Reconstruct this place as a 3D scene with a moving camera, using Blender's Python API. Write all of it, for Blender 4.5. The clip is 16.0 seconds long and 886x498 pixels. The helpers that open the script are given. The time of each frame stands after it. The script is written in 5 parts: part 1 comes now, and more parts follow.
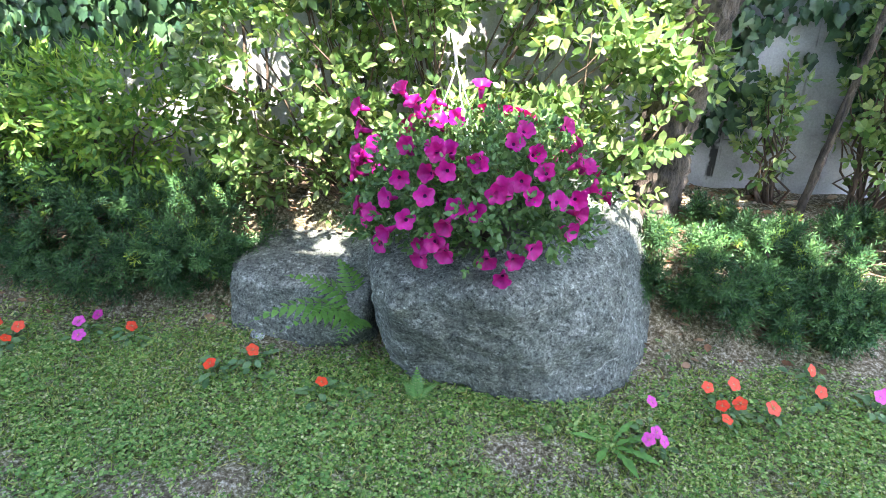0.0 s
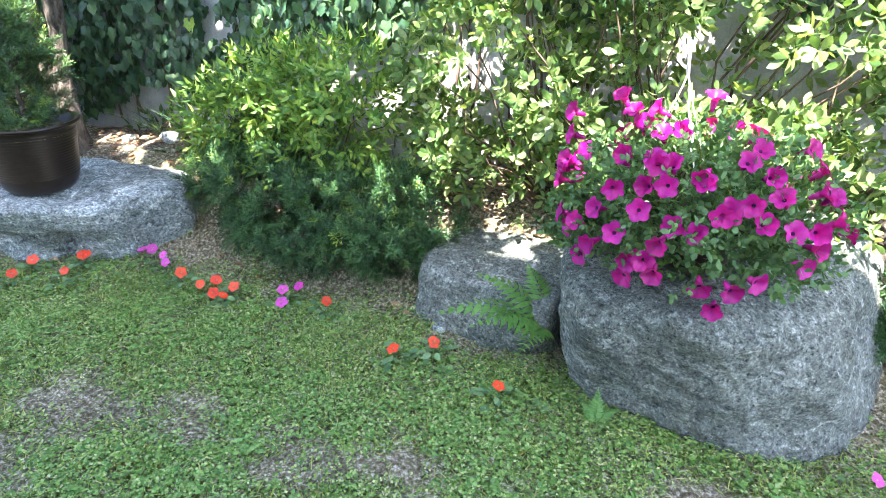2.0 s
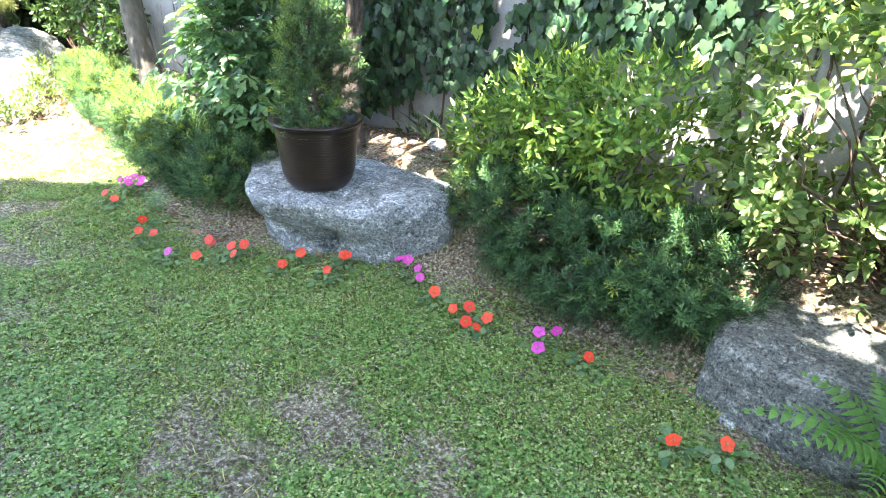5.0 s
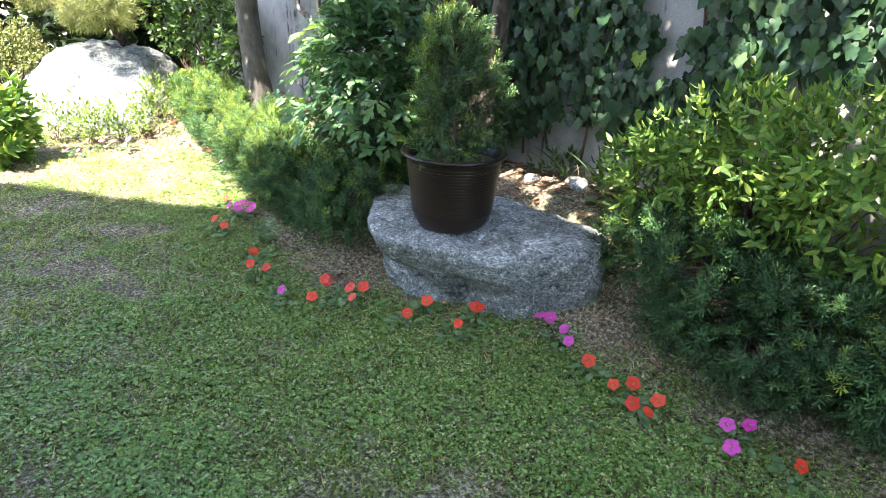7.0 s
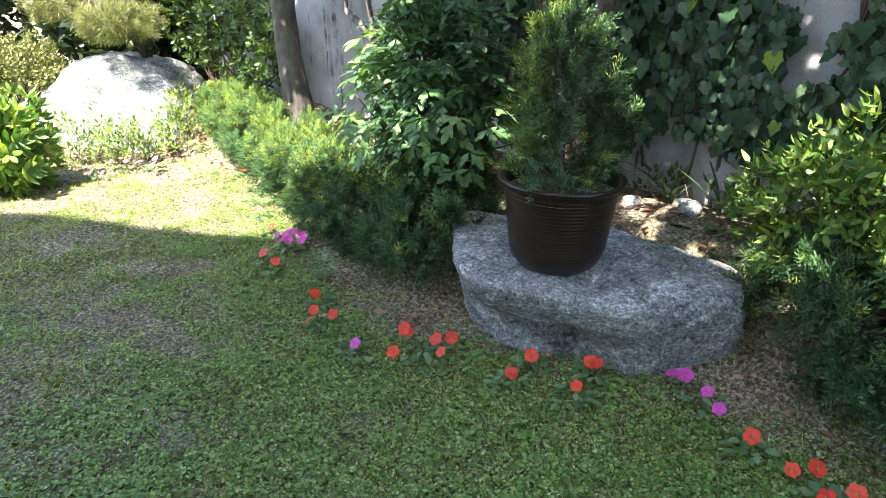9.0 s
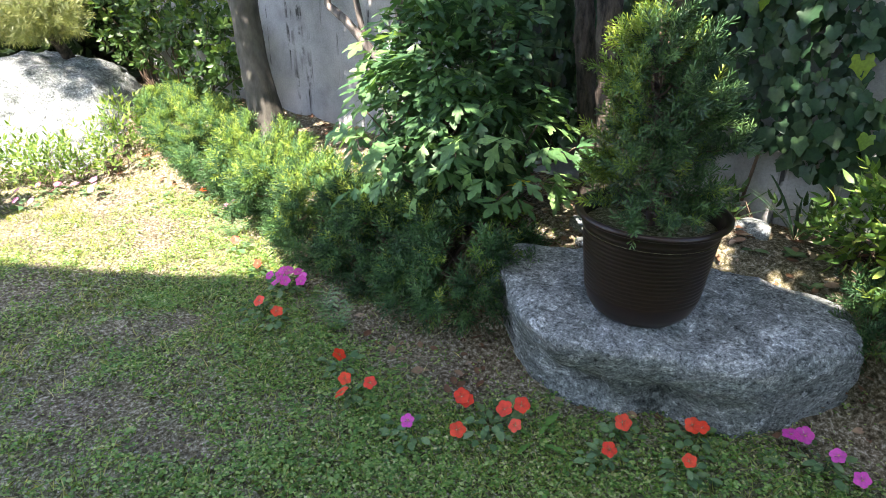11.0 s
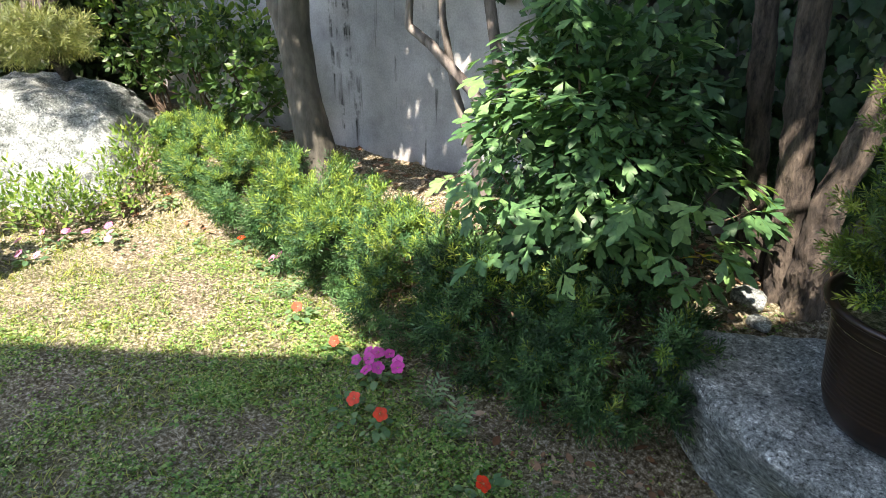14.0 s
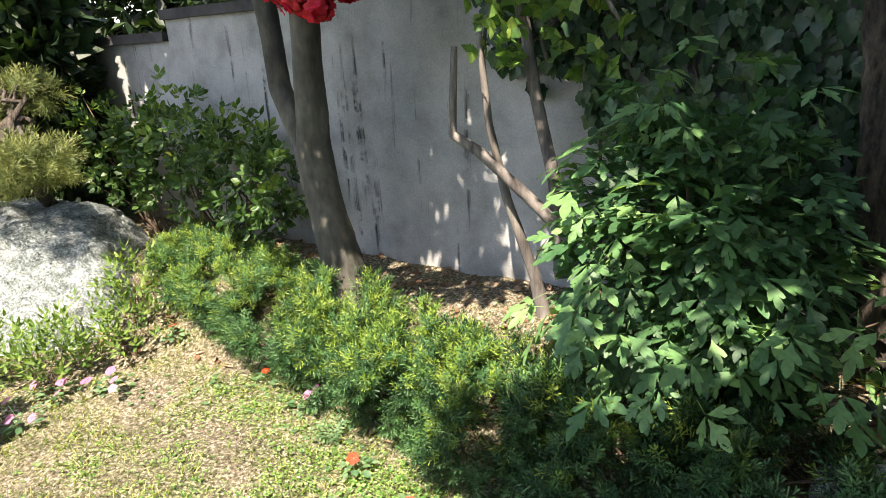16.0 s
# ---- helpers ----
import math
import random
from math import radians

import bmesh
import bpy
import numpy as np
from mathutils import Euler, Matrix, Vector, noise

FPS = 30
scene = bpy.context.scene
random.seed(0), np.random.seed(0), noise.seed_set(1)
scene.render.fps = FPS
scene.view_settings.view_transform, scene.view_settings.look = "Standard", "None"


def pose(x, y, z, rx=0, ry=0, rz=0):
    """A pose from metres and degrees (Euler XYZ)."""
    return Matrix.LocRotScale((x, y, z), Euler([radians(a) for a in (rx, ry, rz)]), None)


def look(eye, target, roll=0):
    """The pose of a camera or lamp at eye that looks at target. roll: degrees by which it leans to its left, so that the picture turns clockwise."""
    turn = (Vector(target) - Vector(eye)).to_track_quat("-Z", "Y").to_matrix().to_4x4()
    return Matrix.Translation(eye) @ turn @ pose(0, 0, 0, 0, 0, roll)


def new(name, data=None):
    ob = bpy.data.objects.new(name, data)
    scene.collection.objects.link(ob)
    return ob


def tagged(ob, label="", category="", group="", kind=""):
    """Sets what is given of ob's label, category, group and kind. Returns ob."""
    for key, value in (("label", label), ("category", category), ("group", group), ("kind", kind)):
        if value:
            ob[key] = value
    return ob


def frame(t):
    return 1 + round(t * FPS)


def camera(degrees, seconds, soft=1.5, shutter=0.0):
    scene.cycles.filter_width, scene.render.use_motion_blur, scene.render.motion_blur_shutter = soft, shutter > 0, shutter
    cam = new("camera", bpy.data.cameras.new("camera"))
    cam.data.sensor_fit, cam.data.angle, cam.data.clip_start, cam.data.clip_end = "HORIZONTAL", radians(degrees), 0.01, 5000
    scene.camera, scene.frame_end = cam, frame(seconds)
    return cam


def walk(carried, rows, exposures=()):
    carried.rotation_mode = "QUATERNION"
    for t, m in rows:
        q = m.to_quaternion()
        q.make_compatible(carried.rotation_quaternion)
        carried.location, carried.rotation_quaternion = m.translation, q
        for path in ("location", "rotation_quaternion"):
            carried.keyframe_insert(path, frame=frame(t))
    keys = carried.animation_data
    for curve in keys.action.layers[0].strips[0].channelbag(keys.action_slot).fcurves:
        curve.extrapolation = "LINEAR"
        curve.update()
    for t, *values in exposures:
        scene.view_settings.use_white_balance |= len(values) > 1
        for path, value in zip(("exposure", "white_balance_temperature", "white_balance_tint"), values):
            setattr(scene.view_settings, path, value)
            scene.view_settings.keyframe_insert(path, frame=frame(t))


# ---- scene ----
cam = camera(70.3, 16.0, soft=0.75)
EXPOSURES = [(0, 3.53, 6600, 22), (2.5, 3.98, 6600, 23), (4.5, 4.08, 6650, 25), (5.2, 3.75, 6750, 25), (7.5, 2.95, 6850, 25), (9, 2.8, 6900, 25), (12.5, 2.47, 7000, 24), (16, 1.9, 7350, 21)]
PATH = [
    (0, (1.176, -1.819, 1.55), (0.901, -0.041, 0.676), 0.9),
    (0.5, (1.149, -1.812, 1.535), (0.775, -0.051, 0.663), 1.4),
    (1, (1.124, -1.808, 1.532), (0.643, -0.074, 0.661), 1.9),
    (1.5, (1.083, -1.807, 1.526), (0.484, -0.107, 0.66), 2.4),
    (2, (1.053, -1.802, 1.515), (0.282, -0.168, 0.656), 1.2),
    (2.5, (1.005, -1.823, 1.514), (0.153, -0.225, 0.667), -0.1),
    (3, (0.904, -1.835, 1.523), (0.031, -0.247, 0.677), 0.4),
    (3.5, (0.798, -1.842, 1.531), (-0.1, -0.266, 0.688), -0.6),
    (4, (0.729, -1.805, 1.526), (-0.212, -0.265, 0.664), 0.9),
    (4.5, (0.651, -1.716, 1.522), (-0.461, -0.308, 0.637), 0.8),
    (5, (0.585, -1.663, 1.499), (-0.702, -0.394, 0.642), 1.8),
    (5.2, (0.562, -1.658, 1.492), (-0.78, -0.438, 0.649), 2.1),
    (7.3, (-0.036, -1.631, 1.41), (-1.517, -0.531, 0.637), 1.1),
    (7.5, (-0.086, -1.6, 1.404), (-1.587, -0.529, 0.63), 0.0),
    (8, (-0.209, -1.603, 1.399), (-1.721, -0.554, 0.616), 0.7),
    (8.5, (-0.395, -1.611, 1.393), (-1.879, -0.529, 0.601), 0.9),
    (9, (-0.553, -1.642, 1.39), (-2.025, -0.541, 0.603), 0.6),
    (9.2, (-0.605, -1.641, 1.38), (-2.075, -0.539, 0.591), 1.2),
    (11.3, (-1.286, -1.694, 1.428), (-2.582, -0.418, 0.596), 0.5),
    (11.5, (-1.313, -1.686, 1.429), (-2.612, -0.414, 0.595), 0.7),
    (12, (-1.46, -1.646, 1.424), (-2.782, -0.386, 0.609), -0.1),
    (12.5, (-1.596, -1.611, 1.427), (-2.93, -0.37, 0.602), -0.6),
    (13, (-1.759, -1.622, 1.431), (-3.085, -0.386, 0.586), -0.7),
    (13.5, (-1.942, -1.665, 1.442), (-3.233, -0.38, 0.617), -1.4),
    (14, (-2.053, -1.692, 1.44), (-3.308, -0.36, 0.633), 1.0),
    (14.5, (-2.18, -1.653, 1.451), (-3.477, -0.337, 0.687), -0.9),
    (15, (-2.332, -1.629, 1.481), (-3.652, -0.31, 0.761), -0.7),
    (15.5, (-2.502, -1.674, 1.516), (-3.777, -0.297, 0.825), -3.0),
    (16, (-2.588, -1.685, 1.561), (-3.804, -0.222, 0.943), -3.0),
]
walk(cam, [(t, look(eye, target, roll)) for t, eye, target, roll in PATH], EXPOSURES)

# ---- world, sun ----
SUN_EL, SUN_AZ = radians(60), Vector((0.35, -0.94, 0)).normalized()
world = bpy.data.worlds.new("sky")
scene.world = world
world.use_nodes = True
wn = world.node_tree.nodes
sky = wn.new("ShaderNodeTexSky")
sky.sky_type, sky.sun_disc = "NISHITA", False
sky.sun_elevation, sky.sun_rotation = SUN_EL, math.atan2(SUN_AZ.x, SUN_AZ.y)
world.node_tree.links.new(sky.outputs[0], wn["Background"].inputs[0])
wn["Background"].inputs[1].default_value = 0.15
sun = new("sun", bpy.data.lights.new("sun", "SUN"))
sun.data.energy, sun.data.angle, sun.data.color = 4.6, radians(0.5), (1.0, 0.95, 0.86)
sun.matrix_world = look((SUN_AZ * math.cos(SUN_EL) + Vector((0, 0, math.sin(SUN_EL)))) * 30, (0, 0, 0))


# ---- materials ----
def nodes(name):
    m = bpy.data.materials.new(name)
    m.use_nodes = True
    t = m.node_tree
    return m, t.nodes, t.links, t.nodes["Principled BSDF"]


def ramp(n, stops):
    r = n.new("ShaderNodeValToRGB")
    e = r.color_ramp.elements
    while len(e) < len(stops):
        e.new(0.5)
    for s, (p, c) in zip(e, stops):
        s.position, s.color = p, (*c, 1)
    return r


def noise_tex(n, l, scale, detail=4, rough=0.55, kind="Object", stretch=None):
    tc = n.new("ShaderNodeTexCoord")
    x = n.new("ShaderNodeTexNoise")
    x.inputs["Scale"].default_value, x.inputs["Detail"].default_value, x.inputs["Roughness"].default_value = scale, detail, rough
    if stretch:
        mp = n.new("ShaderNodeMapping")
        mp.inputs["Scale"].default_value = stretch
        l.new(tc.outputs[kind], mp.inputs[0])
        l.new(mp.outputs[0], x.inputs["Vector"])
    else:
        l.new(tc.outputs[kind], x.inputs["Vector"])
    return x


def bump(n, l, b, height, strength, dist):
    k = n.new("ShaderNodeBump")
    k.inputs["Strength"].default_value, k.inputs["Distance"].default_value = strength, dist
    l.new(height, k.inputs["Height"])
    l.new(k.outputs[0], b.inputs["Normal"])
    return k


def mix(n, l, fac, a, b, mode="MIX"):
    x = n.new("ShaderNodeMix")
    x.data_type, x.blend_type = "RGBA", mode
    for s, v in ((0, fac), (6, a), (7, b)):
        if hasattr(v, "default_value"):
            l.new(v, x.inputs[s])
        else:
            x.inputs[s].default_value = v if s == 0 else (*v, 1)
    return x.outputs[2]


def leaf_mat(name, cols, rough=0.45, trans=0.35, single=False, glow=1.6, vein=60):
    """Leaf: a colour of its own for each leaf, mottled, letting light through."""
    m, n, l, b = nodes(name)
    if single:
        rnd = n.new("ShaderNodeObjectInfo").outputs["Random"]
    else:
        rnd = n.new("ShaderNodeNewGeometry").outputs["Random Per Island"]
    r = ramp(n, [(i / max(1, len(cols) - 1), c) for i, c in enumerate(cols)])
    l.new(rnd, r.inputs[0])
    x = noise_tex(n, l, vein, 3)
    v = ramp(n, [(0.3, (0.72, 0.72, 0.72)), (0.7, (1.15, 1.15, 1.1))])
    l.new(x.outputs[0], v.inputs[0])
    c = mix(n, l, 1.0, r.outputs[0], v.outputs[0], "MULTIPLY")
    l.new(c, b.inputs["Base Color"])
    b.inputs["Roughness"].default_value = rough
    b.inputs["Specular IOR Level"].default_value = 0.4
    tr = n.new("ShaderNodeBsdfTranslucent")
    l.new(mix(n, l, 1.0, c, (glow * 1.05, glow, glow * 0.45), "MULTIPLY"), tr.inputs[0])
    mx = n.new("ShaderNodeMixShader")
    mx.inputs[0].default_value = trans
    l.new(b.outputs[0], mx.inputs[1])
    l.new(tr.outputs[0], mx.inputs[2])
    l.new(mx.outputs[0], n["Material Output"].inputs[0])
    return m


def plain_mat(name, c1, c2, scale=20, rough=0.7, bmp=0.3, dist=0.004, stretch=None, spec=0.3, metal=0.0):
    m, n, l, b = nodes(name)
    x = noise_tex(n, l, scale, 6, 0.6, stretch=stretch)
    y = noise_tex(n, l, scale * 0.17, 3)
    r = ramp(n, [(0.32, c1), (0.68, c2)])
    l.new(x.outputs[0], r.inputs[0])
    v = ramp(n, [(0.3, (0.7, 0.7, 0.7)), (0.7, (1.15, 1.15, 1.15))])
    l.new(y.outputs[0], v.inputs[0])
    l.new(mix(n, l, 1.0, r.outputs[0], v.outputs[0], "MULTIPLY"), b.inputs["Base Color"])
    b.inputs["Roughness"].default_value, b.inputs["Metallic"].default_value = rough, metal
    b.inputs["Specular IOR Level"].default_value = spec
    bump(n, l, b, x.outputs[0], bmp, dist)
    return m


def rock_mat(name, lo, mid, hi, bands=16.0, tilt=(0.5, 0.9, 0.3)):
    """Grey gneiss: thin wavy layers, pale lichen blotches, dark and white crystals."""
    m, n, l, b = nodes(name)
    tc = n.new("ShaderNodeTexCoord")
    mp = n.new("ShaderNodeMapping")
    mp.inputs["Rotation"].default_value = tilt
    mp.inputs["Scale"].default_value = (1, 1, 2.2)
    l.new(tc.outputs["Object"], mp.inputs[0])
    w = n.new("ShaderNodeTexNoise")
    w.inputs["Scale"].default_value, w.inputs["Detail"].default_value, w.inputs["Roughness"].default_value, w.inputs["Distortion"].default_value = bands, 10, 0.74, 1.2
    l.new(mp.outputs[0], w.inputs["Vector"])
    r = ramp(n, [(0.38, lo), (0.44, mid), (0.55, mid), (0.60, hi)])
    l.new(w.outputs[0], r.inputs[0])
    big = noise_tex(n, l, 5.5, 7, 0.7)
    v = ramp(n, [(0.38, (0.74, 0.76, 0.73)), (0.50, (1.0, 1.0, 0.98)), (0.60, (1.25, 1.25, 1.23))])
    l.new(big.outputs[0], v.inputs[0])
    c = mix(n, l, 1.0, r.outputs[0], v.outputs[0], "MULTIPLY")
    lich = noise_tex(n, l, 21, 8, 0.75)
    lm = ramp(n, [(0.56, (0, 0, 0)), (0.62, (0.75, 0.75, 0.75))])
    l.new(lich.outputs[0], lm.inputs[0])
    c = mix(n, l, lm.outputs[0], c, tuple(min(0.62, 1.35 * q) for q in hi))
    fine = noise_tex(n, l, 75, 7, 0.9)
    s = ramp(n, [(0.41, (0.10, 0.11, 0.11)), (0.46, (0.75, 0.76, 0.76)), (0.54, (1.1, 1.1, 1.1)), (0.60, (2.3, 2.3, 2.26))])
    l.new(fine.outputs[0], s.inputs[0])
    c = mix(n, l, 1.0, c, s.outputs[0], "MULTIPLY")
    l.new(c, b.inputs["Base Color"])
    b.inputs["Roughness"].default_value = 0.85
    b.inputs["Specular IOR Level"].default_value = 0.25
    k = bump(n, l, b, w.outputs[0], 0.7, 0.016)
    k2 = n.new("ShaderNodeBump")
    k2.inputs["Strength"].default_value, k2.inputs["Distance"].default_value = 0.8, 0.006
    l.new(fine.outputs[0], k2.inputs["Height"])
    l.new(k.outputs[0], k2.inputs["Normal"])
    l.new(k2.outputs[0], b.inputs["Normal"])
    return m


def ground_mat():
    """Soil in the bed and bare patches, sandy turf floor elsewhere; 'bare' is a mask on the mesh."""
    m, n, l, b = nodes("soil")
    at = n.new("ShaderNodeAttribute")
    at.attribute_name = "bare"
    big, fine = noise_tex(n, l, 5, 6, 0.65), noise_tex(n, l, 60, 9, 0.82)
    soil = ramp(n, [(0.37, (0.028, 0.021, 0.011)), (0.45, (0.105, 0.088, 0.052)), (0.53, (0.23, 0.20, 0.135)), (0.60, (0.58, 0.54, 0.44))])
    turf = ramp(n, [(0.37, (0.022, 0.032, 0.009)), (0.46, (0.09, 0.105, 0.04)), (0.55, (0.30, 0.31, 0.17)), (0.63, (0.64, 0.62, 0.50))])
    l.new(fine.outputs[0], soil.inputs[0])
    l.new(fine.outputs[0], turf.inputs[0])
    c = mix(n, l, at.outputs["Fac"], turf.outputs[0], soil.outputs[0])
    v = ramp(n, [(0.3, (0.75, 0.75, 0.75)), (0.7, (1.25, 1.25, 1.22))])
    l.new(big.outputs[0], v.inputs[0])
    l.new(mix(n, l, 1.0, c, v.outputs[0], "MULTIPLY"), b.inputs["Base Color"])
    b.inputs["Roughness"].default_value = 0.95
    b.inputs["Specular IOR Level"].default_value = 0.15
    bump(n, l, b, fine.outputs[0], 1.0, 0.02)
    return m


def wall_mat():
    """Weathered pale render with black rain streaks and a grey-green foot."""
    m, n, l, b = nodes("weathered_render")
    base = noise_tex(n, l, 3, 6, 0.65)
    r = ramp(n, [(0.3, (0.20, 0.21, 0.20)), (0.5, (0.35, 0.365, 0.35)), (0.7, (0.47, 0.48, 0.465))])
    l.new(base.outputs[0], r.inputs[0])
    st = noise_tex(n, l, 11, 5, 0.65, stretch=(1.0, 1.0, 0.05))
    br = noise_tex(n, l, 7, 3, 0.6)
    sm = ramp(n, [(0.58, (1, 1, 1)), (0.62, (0.62, 0.62, 0.61)), (0.66, (0.10, 0.105, 0.10))])
    l.new(st.outputs[0], sm.inputs[0])
    bm_ = ramp(n, [(0.45, (0, 0, 0)), (0.52, (1, 1, 1))])
    l.new(br.outputs[0], bm_.inputs[0])
    streak = mix(n, l, bm_.outputs[0], (1, 1, 1), sm.outputs[0])
    c = mix(n, l, 1.0, r.outputs[0], streak, "MULTIPLY")
    gr = noise_tex(n, l, 90, 4, 0.7)
    g = ramp(n, [(0.3, (0.8, 0.8, 0.8)), (0.7, (1.1, 1.1, 1.1))])
    l.new(gr.outputs[0], g.inputs[0])
    l.new(mix(n, l, 1.0, c, g.outputs[0], "MULTIPLY"), b.inputs["Base Color"])
    b.inputs["Roughness"].default_value = 0.9
    bump(n, l, b, gr.outputs[0], 0.4, 0.004)
    return m


def bark_mat(name, dark, light, scale=14, stretch=(1, 1, 0.22), depth=0.02):
    m, n, l, b = nodes(name)
    x = noise_tex(n, l, scale, 7, 0.7, stretch=stretch)
    r = ramp(n, [(0.35, dark), (0.65, light)])
    l.new(x.outputs[0], r.inputs[0])
    y = noise_tex(n, l, 4, 3)
    v = ramp(n, [(0.35, (0.6, 0.6, 0.6)), (0.65, (1.3, 1.3, 1.25))])
    l.new(y.outputs[0], v.inputs[0])
    l.new(mix(n, l, 1.0, r.outputs[0], v.outputs[0], "MULTIPLY"), b.inputs["Base Color"])
    b.inputs["Roughness"].default_value = 0.9
    bump(n, l, b, x.outputs[0], 0.9, depth)
    return m


